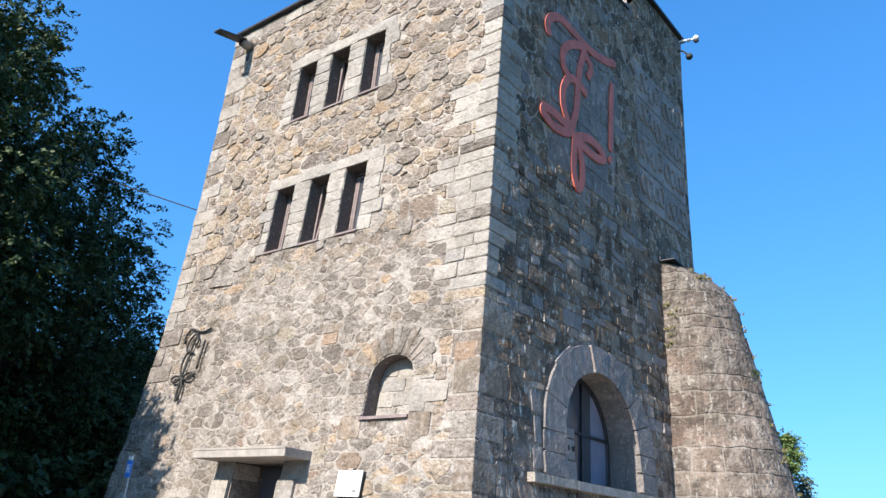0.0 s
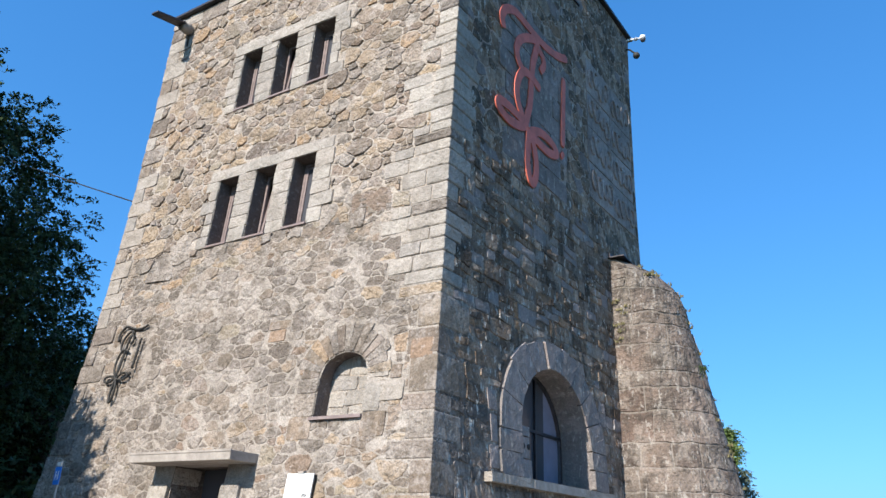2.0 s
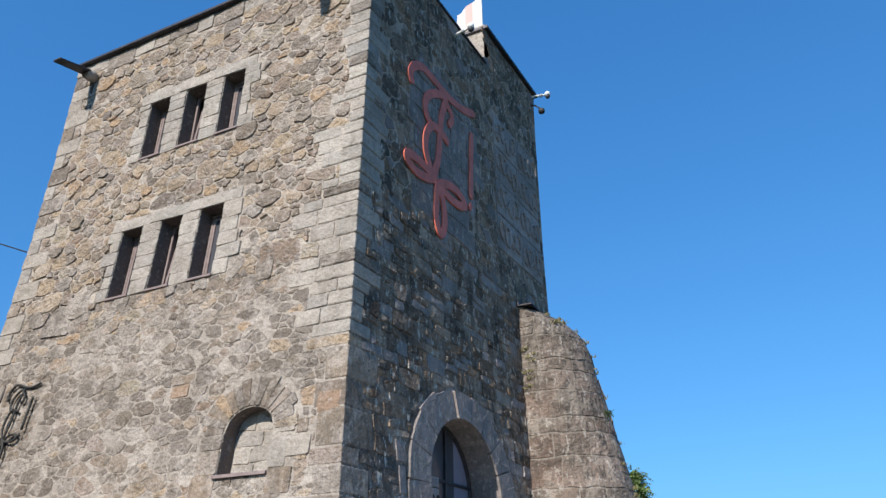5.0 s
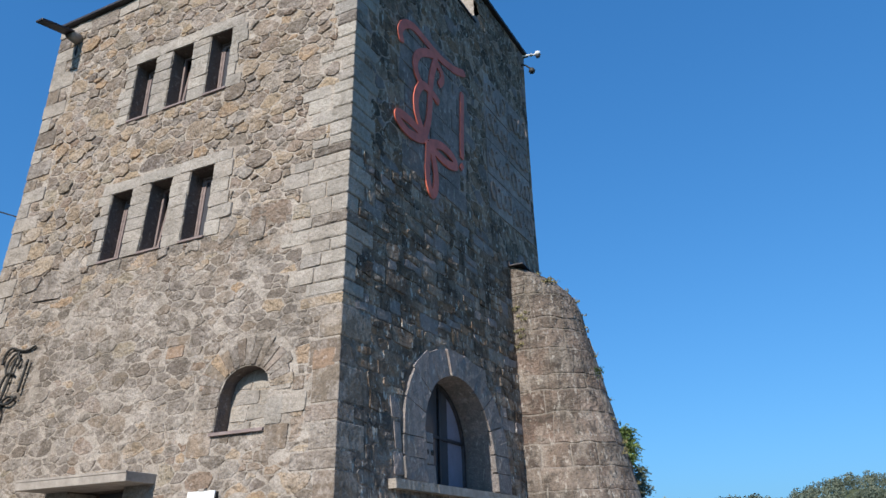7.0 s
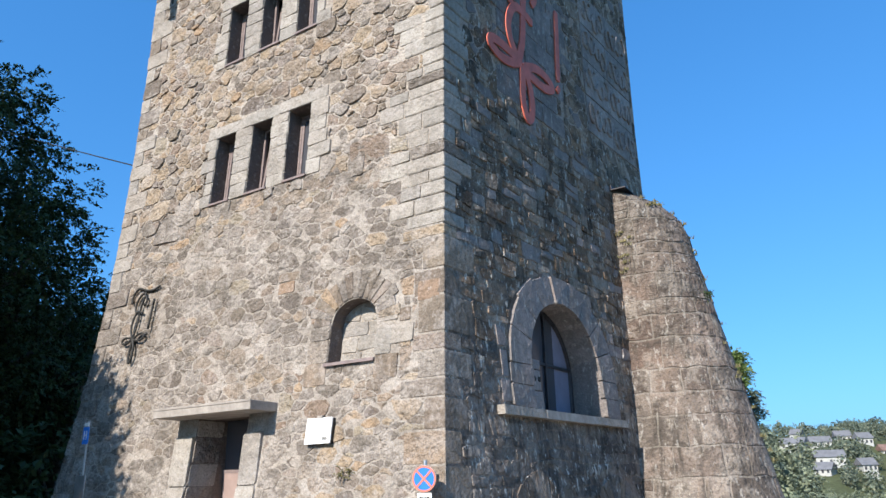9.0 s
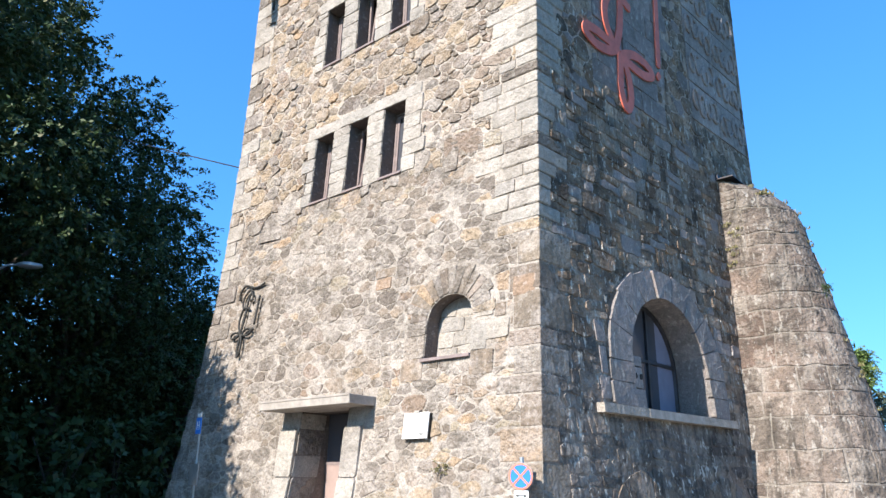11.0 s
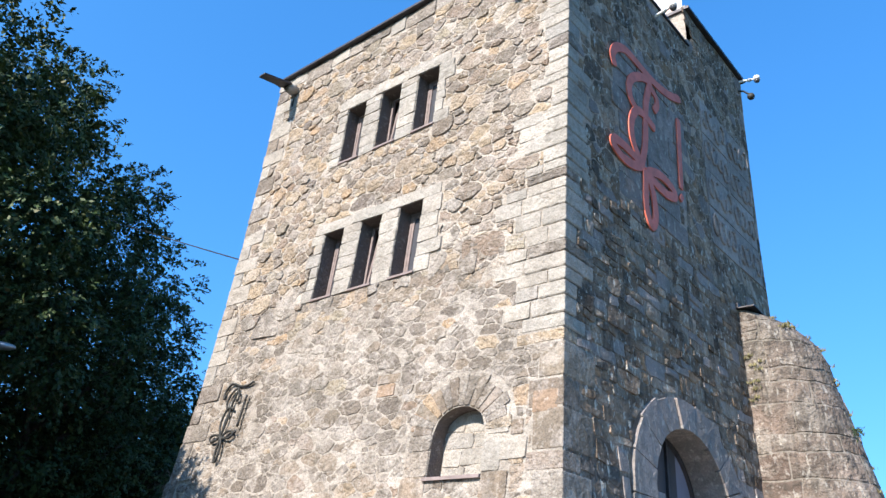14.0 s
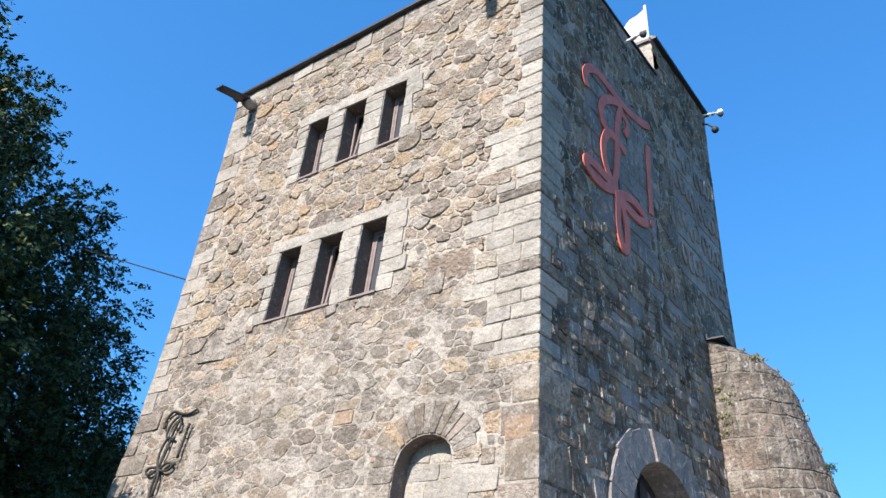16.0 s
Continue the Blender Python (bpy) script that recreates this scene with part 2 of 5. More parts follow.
def tube_bm(points, radius, sides=8, bm=None, closed=False):
    """A round bar along points; radius: one number or one for each point."""
    bm = bm or bmesh.new()
    pts = [Vector(p) for p in points]
    rings = []
    n = len(pts)
    side = None
    for i, p in enumerate(pts):
        a = pts[(i - 1) % n] if (i or closed) else pts[0]
        c = pts[(i + 1) % n] if (i < n - 1 or closed) else pts[-1]
        d = (c - a).normalized()
        if side is None:
            side = d.orthogonal().normalized()
        side = (side - d * side.dot(d)).normalized()
        up = d.cross(side)
        r = radius[i] if isinstance(radius, (list, tuple)) else radius
        rings.append([bm.verts.new(p + (side * math.cos(k * math.tau / sides) + up * math.sin(k * math.tau / sides)) * r) for k in range(sides)])
    last = n if closed else n - 1
    for i in range(last):
        a, b = rings[i], rings[(i + 1) % n]
        for k in range(sides):
            bm.faces.new((a[k], a[(k + 1) % sides], b[(k + 1) % sides], b[k]))
    if not closed:
        bm.faces.new(rings[0][::-1])
        bm.faces.new(rings[-1])
    return bm


def thing(name, label, category, at=(0, 0, 0), group="", kind=""):
    e = new(name)
    e.location = at
    return tagged(e, label, category, group, kind)


def under(ob, parent):
    """Hang ob, built in world metres, under a thing whose Empty stands elsewhere."""
    ob.parent = parent
    ob.matrix_parent_inverse = Matrix.Translation(parent.location).inverted()
    return ob


# ---- the tower's two faces ----
SKEW = 0.0472          # the shaded face is not quite square to the sunny one


def lean(d):
    return 12 * (1 - math.exp(-max(d, -3) / 12)) + min(0, d + 3) * 1.28


def sunny_y(z):
    return -0.05973 * (z - 4) + 0.17945 * lean(z - 4)


def shade_x(z):
    return -(-0.06692 * (z - 4) + 0.13302 * lean(z - 4))


def left_x(z):
    return -10.08 - 0.08 * max(0.0, 6 - z)


def S(u, z, out=0.0):
    """A point of the sunny face: u metres along x, out metres proud of it."""
    return Vector((u, sunny_y(z) - out, z))


def H(u, z, out=0.0):
    """A point of the shaded face: u metres along y."""
    return Vector((shade_x(z) + SKEW * u + out, u, z))


BACK = 10.5
TOP_S, TOP_LOW, TOP_HIGH, STEP_Y = 16.0, 16.75, 18.1, 6.6


def columns(edges, step):
    """Cut positions along a wall: every opening's edge, and steps between."""
    edges = sorted(set(edges))
    out = [edges[0]]
    for a, b in zip(edges, edges[1:]):
        n = max(1, math.ceil((b - a) / step))
        out += [a + (b - a) * (k + 1) / n for k in range(n)]
    return out


def arch_top(o, u):
    """The height of an opening's head at u: flat, or a segment of an arch that springs from z1."""
    u0, u1, z0, z1, rise = o[:5]
    if not rise:
        return z1
    t = (u - (u0 + u1) / 2) / ((u1 - u0) / 2)
    return z1 + rise * math.sqrt(max(0.0, 1 - t * t))


def wall_face(fun, u_lo, u_hi, z_lo, z_top, openings, name, mat, parent, label, inner, repointed=None):
    """One face of the tower with its openings, whose reveals run inward."""
    edges = [u_lo(3.0), u_hi(3.0)]
    for o in openings:
        edges += [o[0], o[1]]
        if o[4]:
            edges += [o[0] + (o[1] - o[0]) * k / 14 for k in range(1, 14)]
    cuts = columns(edges, 2.0)
    verts, faces, slots = [], [], []

    def quad(*ps, slot=0):
        faces.append(tuple(range(len(verts), len(verts) + len(ps))))
        slots.append(slot)
        verts.extend(ps)

    def end(u, z):
        if u == cuts[0]:
            return u_lo(z)
        if u == cuts[-1]:
            return u_hi(z)
        return u

    for a, b in zip(cuts, cuts[1:]):
        mid = (a + b) / 2
        here = sorted([o for o in openings if o[0] - 1e-6 < mid < o[1] + 1e-6], key=lambda o: o[2])
        lows = [(z_lo, z_lo)] + [(arch_top(o, a), arch_top(o, b)) for o in here]
        highs = [(o[2], o[2]) for o in here] + [(z_top(a), z_top(b))]
        for (la, lb), (ha, hb) in zip(lows, highs):
            n = max(1, math.ceil((max(ha, hb) - min(la, lb)) / 0.5))
            for k in range(n):
                s, t = k / n, (k + 1) / n
                za, zb, zc, zd = la + (ha - la) * s, lb + (hb - lb) * s, lb + (hb - lb) * t, la + (ha - la) * t
                quad(fun(end(a, za), za), fun(end(b, zb), zb), fun(end(b, zc), zc), fun(end(a, zd), zd), slot=2 if repointed and repointed[1] < min(za, zb) < repointed[2] else 0)
        for o in here:
            d = -o[5]
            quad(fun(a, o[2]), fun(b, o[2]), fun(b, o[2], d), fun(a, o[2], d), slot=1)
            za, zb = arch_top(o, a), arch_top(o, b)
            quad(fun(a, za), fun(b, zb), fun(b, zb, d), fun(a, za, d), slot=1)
            if o[6]:
                quad(fun(a, o[2], d), fun(b, o[2], d), fun(b, zb, d), fun(a, za, d))
    for o in openings:
        for u in (o[0], o[1]):
            zt, d = arch_top(o, u), -o[5]
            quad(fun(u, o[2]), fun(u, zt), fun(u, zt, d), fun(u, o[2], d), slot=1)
    ob = mesh_object(name, verts, faces, mat, parent, label)
    ob.data.materials.append(inner)
    if repointed:
        ob.data.materials.append(repointed[0])
    ob.data.polygons.foreach_set("material_index", slots)
    return ob


# openings: from, to, foot, head or springing, rise of the arch, depth, closed at the back
LOW_WIN = [(-6.67, -6.03), (-5.47, -4.84), (-4.30, -3.65)]
UP_WIN = [(-6.71, -6.06), (-5.51, -4.85), (-4.30, -3.66)]
NICHE = (-2.54, -1.46, 3.99, 4.70, 0.44, 0.33, True)
DOOR = (-5.84, -4.39, 0.0, 3.22, 0, 1.0, True)
S_OPEN = [(a, b, 8.12, 9.86, 0, 0.42, False) for a, b in LOW_WIN] + [(a, b, 11.90, 13.62, 0, 0.42, False) for a, b in UP_WIN] + [NICHE, DOOR]
ARCH = (2.78, 5.78, 3.20, 4.0, 1.47, 0.75, False)
CELLAR = [(2.05, 3.50, 0.0, 1.04, 0.52, 0.6, True), (5.25, 6.55, 0.0, 0.98, 0.54, 0.6, True)]
H_OPEN = [ARCH] + CELLAR

tower = thing("stone_tower", "old square tower of rough rubble stone with battered walls", "tower", kind="structure")


def top_h(u):
    return TOP_LOW if u < STEP_Y - 1e-6 else TOP_HIGH


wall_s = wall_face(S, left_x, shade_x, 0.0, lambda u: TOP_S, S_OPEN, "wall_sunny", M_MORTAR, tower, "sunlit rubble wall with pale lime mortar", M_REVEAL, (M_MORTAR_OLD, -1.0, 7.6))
wall_h = wall_face(H, sunny_y, lambda z: BACK, 0.0, top_h, H_OPEN, "wall_shaded", M_MORTAR_DARK, tower, "shaded stone wall, weathered and toned darker for its shade", M_SLAB, (M_POINTING, 9.6, 30.0))


def plain_walls():
    """The two far walls, the roof and the inner faces of the parapet."""
    verts, faces = [], []

    def quad(*ps):
        faces.append(tuple(range(len(verts), len(verts) + len(ps))))
        verts.extend(Vector(p) for p in ps)

    zs = [0, 2, 4, 6, 9, 12, 16]
    for a, b in zip(zs, zs[1:]):
        quad((left_x(a), sunny_y(a), a), (left_x(b), sunny_y(b), b), (left_x(b), BACK, b), (left_x(a), BACK, a))
        quad((left_x(a), BACK, a), (left_x(b), BACK, b), (shade_x(b) + SKEW * BACK, BACK, b), (shade_x(a) + SKEW * BACK, BACK, a))
    x0, x1, y0 = left_x(16), shade_x(16), sunny_y(16)
    quad((x0, y0, 16), (x1, y0, 16), (x1 + SKEW * BACK, BACK, 16), (x0, BACK, 16))
    i = 0.4
    quad((x1, y0, 16), (x1, y0, TOP_LOW), (x1 - i, y0, TOP_LOW), (x1 - i, y0, 16))
    quad((x1, y0, TOP_LOW), (x1 + SKEW * STEP_Y, STEP_Y, TOP_LOW), (x1 - i + SKEW * STEP_Y, STEP_Y, TOP_LOW), (x1 - i, y0, TOP_LOW))
    quad((x1 - i, y0, 16), (x1 - i, y0, TOP_LOW), (x1 - i + SKEW * STEP_Y, STEP_Y, TOP_LOW), (x1 - i + SKEW * STEP_Y, STEP_Y, 16))
    xa, xb = x1 + SKEW * STEP_Y, x1 + SKEW * BACK
    w = 3.0
    quad((xa, STEP_Y, TOP_LOW - 1), (xa, STEP_Y, TOP_HIGH), (xa - w, STEP_Y, TOP_HIGH), (xa - w, STEP_Y, TOP_LOW - 1))
    quad((xa - w, STEP_Y, 15.9), (xa - w, STEP_Y, TOP_HIGH), (xb - w, BACK, TOP_HIGH), (xb - w, BACK, 15.9))
    quad((xa, STEP_Y, TOP_HIGH), (xb, BACK, TOP_HIGH), (xb - w, BACK, TOP_HIGH), (xa - w, STEP_Y, TOP_HIGH))
    quad((xb, BACK, 15.9), (xb, BACK, TOP_HIGH), (xb - w, BACK, TOP_HIGH), (xb - w, BACK, 15.9))
    return mesh_object("wall_back", verts, faces, M_MORTAR, tower)


plain_walls()


# ---- buttress ----
def butt_front(z):
    return 6.94 + 0.192 * min(z, 5.2) + 0.02 * max(0.0, z - 5.2)


def butt_out(z):
    """How far the nose stands out from x = 0."""
    return 3.52 - 0.225 * z if z < 7.6 else 1.81 * math.sqrt(max(0.02, 1 - ((z - 7.6) / 1.82) ** 2))


BUTT_BACK = 10.45


def butt_ring(z, out=0.0, n=10):
    """The outline of the buttress at a height, from the wall round the nose and back."""
    f, e = butt_front(z) - out, butt_out(z) + out
    r = (BUTT_BACK - f) / 2
    r_x = min(r, e * 0.72)
    w = shade_x(z) + SKEW * f - 0.1
    pts = [(w, f), ((w + e - r_x) / 2, f)]
    for k in range(n + 1):
        a = -math.pi / 2 + math.pi * k / n
        pts.append((e - r_x + r_x * math.cos(a), f + r + r * math.sin(a)))
    pts.append((shade_x(z) + SKEW * BUTT_BACK - 0.1, BUTT_BACK + out))
    return [Vector((x, y, z)) for x, y in pts]


buttress = thing("buttress", "massive rounded stone buttress leaning on the tower", "buttress", (2, 9, 0), kind="structure")


def buttress_core():
    zs = [0, 1.5, 3, 4.5, 5.2, 6, 7.2, 7.6, 7.8, 8.2, 8.5, 8.8, 9.0, 9.15, 9.25, 9.31]
    rings = [butt_ring(z) for z in zs]
    n = len(rings[0])
    verts = [p for r in rings for p in r]
    faces = [(i * n + k, i * n + k + 1, (i + 1) * n + k + 1, (i + 1) * n + k) for i in range(len(zs) - 1) for k in range(n - 1)]
    faces.append(tuple((len(zs) - 1) * n + k for k in range(n)))
    return under(mesh_object("core", verts, faces, M_BUTT_JOINT), buttress)


buttress_core()


# ---- ground ----
def ground_height(x, y):
    """Level round the tower and the road, then a valley to the east and north, and a hillside beyond it."""
    d = max(0.0, x - 9, y - 14 - max(0.0, -8 - x) * 2.0)
    far = math.hypot(x, y)
    z = -0.45 * d if d < 40 else -18.0
    if d > 40:
        t = min(1.0, max(0.0, (far - 150) / 380))
        z = -18 + 40 * t * t * (3 - 2 * t) + 15 * math.exp(-((x - 30) / 40) ** 2 - ((y - 470) / 90) ** 2)
    if d < 40:
        z = -18 * (1 - math.cos(math.pi * d / 40)) / 2
    left = max(0.0, -19 - x)
    z += min(5, left * 0.6) if x < -19 else 0
    return z


def make_ground():
    ticks = [-2500, -1200, -700, -450, -300, -200, -120, -80, -55] + list(range(-40, 61, 4)) + [75, 95, 120, 150, 190, 240, 300, 335, 370, 410, 450, 490, 540, 700, 1000, 1600, 2500]
    verts = [(x, y, ground_height(x, y) + (0.8 * noise.noise(Vector((x, y, 0)) * 0.02) * min(8, max(0.0, math.hypot(x, y) - 60) / 40))) for y in ticks for x in ticks]
    n = len(ticks)
    faces = [(j * n + i, j * n + i + 1, (j + 1) * n + i + 1, (j + 1) * n + i) for j in range(n - 1) for i in range(n - 1)]
    ob = mesh_object("ground", verts, faces, M_GROUND, smooth=True)
    return tagged(ob, "grassy ground falling to a wooded valley", "ground", kind="structure")


make_ground()


# ---- windows of the sunny wall ----
def frame_face(fun, u0, u1, z0, z1, depth, wide, thick, name, mat, parent):
    """A four-sided frame set into an opening, depth metres behind the wall's face."""
    def ring(a, b, c, d, out):
        return [fun(a, c, out), fun(b, c, out), fun(b, d, out), fun(a, d, out)]
    o, i = ring(u0, u1, z0, z1, -depth), ring(u0 + wide, u1 - wide, z0 + wide, z1 - wide, -depth)
    ob, ib = ring(u0, u1, z0, z1, -depth - thick), ring(u0 + wide, u1 - wide, z0 + wide, z1 - wide, -depth - thick)
    verts = o + i + ob + ib
    faces = []
    for k in range(4):
        n = (k + 1) % 4
        faces += [(k, n, 4 + n, 4 + k), (4 + k, 4 + n, 12 + n, 12 + k), (8 + k, 8 + n, n, k), (12 + k, 12 + n, 8 + n, 8 + k)]
    return mesh_object(name, verts, faces, mat, parent)


def slab_face(fun, u0, u1, z0, z1, back, front, name, mat, parent=None, label=""):
    """A block on or in a wall, from back to front metres out of its face."""
    v = [fun(u, z, o) for o in (back, front) for u, z in ((u0, z0), (u1, z0), (u1, z1), (u0, z1))]
    f = [(3, 2, 1, 0), (4, 5, 6, 7), (0, 1, 5, 4), (1, 2, 6, 5), (2, 3, 7, 6), (3, 0, 4, 7)]
    return mesh_object(name, v, f, mat, parent, label)


def small_window(number, u0, u1, z0, z1, tilted):
    w = thing("window_%d" % number, "narrow recessed window with a brown frame" + (", tilted open" if tilted else ""), "window", group="slit windows", kind="structure")
    frame_face(S, u0 + 0.02, u1 - 0.02, z0 + 0.02, z1 - 0.02, 0.34, 0.055, 0.07, "window_frame", M_FRAME, w)

    def leaf(u, z, out):
        """The sash stands in its frame, or leans into the room at its head."""
        t = (z - z0) / (z1 - z0)
        return S(u, z, out - (0.16 * t if tilted else 0.0))
    sash = frame_face(leaf, u0 + 0.08, u1 - 0.08, z0 + 0.08, z1 - 0.10, 0.345, 0.06, 0.05, "sash", M_FRAME, w)
    a, b, c, d = u0 + 0.13, u1 - 0.13, z0 + 0.13, z1 - 0.15
    mesh_object("pane", [leaf(a, c, -0.37), leaf(b, c, -0.37), leaf(b, d, -0.37), leaf(a, d, -0.37)], [(0, 1, 2, 3)], M_GLASS, sash)
    # a near-black sheet in place of the unlit room
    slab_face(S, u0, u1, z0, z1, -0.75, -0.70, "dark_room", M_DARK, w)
    slab_face(S, u0 - 0.02, u1 + 0.02, z0 - 0.035, z0 + 0.012, -0.34, 0.055, "window_sill", M_FRAME, w, "thin dark metal sill")


num = 0
for row, z0, z1 in ((LOW_WIN, 8.12, 9.86), (UP_WIN, 11.90, 13.62)):
    for i, (a, b) in enumerate(row):
        num += 1
        small_window(num, a, b, z0, z1, i == 1)

# ---- entrance ----
canopy = thing("door_canopy", "weathered concrete slab canopy over the entrance", "canopy", (-5.05, -0.3, 3.2), kind="structure")
bm = box_bm(-6.44, -3.67, sunny_y(3.3) - 0.66, 0.25, 3.215, 3.385, 0.012)
under(part("slab", bm, M_CONCRETE), canopy)
under(part("drip_edge", box_bm(-6.45, -3.66, sunny_y(3.3) - 0.672, sunny_y(3.3) - 0.65, 3.36, 3.40), M_CONCRETE), canopy)
door = thing("door_1", "pale brown entrance door below a dark transom", "door", (-5.2, 0.6, 0), kind="structure")
leaf_ob = under(part("door_leaf", box_bm(-5.82, -4.41, 0.58, 0.64, 0.02, 2.18, 0.008), plain_material("faded_brown_door_paint", (0.33, 0.24, 0.21), 0.5, 0, 0.12, 3.0, 0.1)), door)
under(part("transom", box_bm(-5.82, -4.41, 0.61, 0.64, 2.24, 3.20), M_GLASS, None, "dark glass transom"), door)
under(part("transom_bar", box_bm(-5.83, -4.40, 0.57, 0.66, 2.18, 2.24), M_FRAME), door)
(part("handle", tube_bm([(-4.68, 0.58, 1.05), (-4.68, 0.53, 1.05), (-4.78, 0.52, 1.05), (-4.83, 0.52, 1.05)], 0.012), M_STEEL, leaf_ob, "steel lever handle"))
(part("notice", box_bm(-5.32, -5.1, 0.574, 0.579, 1.52, 1.6), M_WHITE, leaf_ob, "small white sticker"))

# ---- notice board ----
plate = thing("notice_board", "blank white board fixed to the stone wall", "sign", S(-2.55, 2.75, 0))
under(slab_face(S, -2.76, -2.175, 2.575, 3.015, 0.085, 0.11, "panel", M_WHITE), plate)
under(slab_face(S, -2.52, -2.40, 3.016, 3.05, 0.045, 0.125, "clip", M_CONCRETE), plate)
for k in range(3):
    under(slab_face(S, -2.36, -2.26 + 0.02 * (k % 2), 2.63 + 0.022 * k, 2.642 + 0.022 * k, 0.111, 0.114, "text_line", M_IRON), plate)
# The near-black colour stands in for shade on the board's side.
under(slab_face(S, -2.75, -2.18, 2.57, 3.0, -0.02, 0.084, "backing", M_IRON), plate)

# ---- lettering ----
STROKES = {
    "bar": [(2.38, 13.13), (2.30, 13.42), (2.50, 13.75), (2.90, 13.95), (3.39, 13.95), (3.95, 13.92), (4.49, 13.94), (5.11, 14.07), (5.70, 14.32)],
    "upper_bow": [(4.12, 13.80), (3.68, 13.68), (3.19, 13.34), (2.99, 12.97), (3.06, 12.66), (3.30, 12.49)],
    "stem": [(4.06, 13.78), (3.79, 13.03), (3.70, 12.41), (3.60, 11.70), (3.37, 11.06)],
    "hook": [(4.00, 13.62), (4.30, 13.50), (4.35, 13.28), (4.17, 13.00)],
    "lower_bow": [(4.14, 12.45), (3.75, 12.54), (3.30, 12.48), (3.02, 12.03), (3.00, 11.60), (3.17, 11.28), (3.48, 11.0)],
    "left_loop": [(3.45, 11.06), (2.74, 11.13), (2.24, 11.08), (2.17, 10.90), (2.56, 10.78), (3.06, 10.86), (3.45, 11.06)],
    "right_loop": [(3.56, 10.98), (4.15, 11.22), (4.70, 11.22), (4.95, 11.04), (4.56, 10.88), (4.02, 10.88), (3.56, 10.98)],
    "foot_loop": [(3.53, 11.0), (3.48, 10.55), (3.44, 10.04), (3.60, 9.66), (3.81, 9.86), (3.85, 10.30), (3.74, 10.72), (3.53, 11.0)],
    "mark": [(5.46, 13.54), (5.39, 12.60), (5.30, 11.42)],
    "dot": [(5.20, 11.20), (5.32, 11.11)],
}


def flow(points, steps=6):
    """A smooth line through points."""
    p = [Vector((a, b, 0)) for a, b in points]
    p = [p[0] * 2 - p[1]] + p + [p[-1] * 2 - p[-2]]
    out = []
    for i in range(1, len(p) - 2):
        for k in range(steps):
            t = k / steps
            a, b, c, d = p[i - 1], p[i], p[i + 1], p[i + 2]
            out.append(0.5 * ((2 * b) + (c - a) * t + (2 * a - 5 * b + 4 * c - d) * t * t + (3 * b - a - 3 * c + d) * t ** 3))
    out.append(p[-2])
    return out


def ribbon(fun, line, wide, back, front):
    """A flat cut-out stroke of even width that stands off a wall."""
    verts, faces = [], []
    n = len(line)
    for i, p in enumerate(line):
        d = (line[min(i + 1, n - 1)] - line[max(i - 1, 0)]).normalized()
        s = Vector((-d.y, d.x, 0)) * wide / 2
        if i in (0, n - 1):
            s *= 0.75
        for q, o in ((p - s, back), (p + s, back), (p + s, front), (p - s, front)):
            verts.append(fun(q.x, q.y, o))
    for i in range(n - 1):
        for k in range(4):
            faces.append((4 * i + k, 4 * i + (k + 1) % 4, 4 * i + 4 + (k + 1) % 4, 4 * i + 4 + k))
    faces += [(3, 2, 1, 0), tuple(4 * n - 4 + k for k in range(4))]
    return verts, faces


sign_f = thing("wall_emblem", "large faded red cut-out script emblem with exclamation mark on dark stone", "emblem", H(4, 12, 0.08))
for i, (name, pts) in enumerate(STROKES.items()):
    v, f = ribbon(H, flow(pts), 0.225 if name not in ("mark", "hook") else 0.195, 0.03 + 0.001 * i, 0.056 + 0.002 * i)
    under(mesh_object("stroke", v, f, M_RED), sign_f)
for u, z in ((2.5, 13.7), (3.9, 13.9), (3.1, 12.0), (3.6, 11.0), (5.42, 12.4), (3.65, 10.2), (4.6, 11.0)):
    under(part("fixing", tube_bm([H(u, z, -0.02), H(u, z, 0.045)], 0.018, 6), M_IRON), sign_f)

iron = thing("iron_ornament", "black wrought-iron script ornament on the pale stone wall", "ornament", S(-8.5, 5.6, 0.05))


def on_sunny(u, z, out):
    t, s = (u - 2.19) / 3.42, (z - 9.67) / 4.59
    s -= 0.14 * max(0.0, t - 0.3) * (z > 13)
    return S(-8.97 + 0.98 * t, 4.63 + 1.92 * s, out)


for i, (name, pts) in enumerate(STROKES.items()):
    line = [on_sunny(p.x, p.y, 0.06 + 0.004 * i) for p in flow(pts, 5)]
    under(part("rod", tube_bm(line, 0.027, 6), M_IRON, smooth=True), iron)
for u, z in ((2.4, 13.7), (3.3, 12.5), (3.5, 11.0), (5.4, 12.4), (3.64, 9.8)):
    p = on_sunny(u, z, 0)
    under(part("peg", tube_bm([p + Vector((0, 0.02, 0)), p - Vector((0, 0.07, 0))], 0.012, 6), M_IRON), iron)

# ---- arched window ----
arch_win = thing("window_7", "deep arched window with dark metal bars and pale blinds", "window", (-0.6, 4.4, 3.2), kind="structure")
A_MID, A_HALF = (ARCH[0] + ARCH[1]) / 2, (ARCH[1] - ARCH[0]) / 2
X_WIN = -0.38


def arch_line(half, rise, z0, zs, n=20):
    pts = [(A_MID - half, z0)]
    pts += [(A_MID - half * math.cos(math.pi * k / n), zs + rise * math.sin(math.pi * k / n)) for k in range(n + 1)]
    return pts + [(A_MID + half, z0)]


line = arch_line(A_HALF - 0.06, 1.41, 3.25, 4.0)
under(part("frame", tube_bm([(X_WIN, a, b) for a, b in line], 0.055, 6), M_METAL), arch_win)
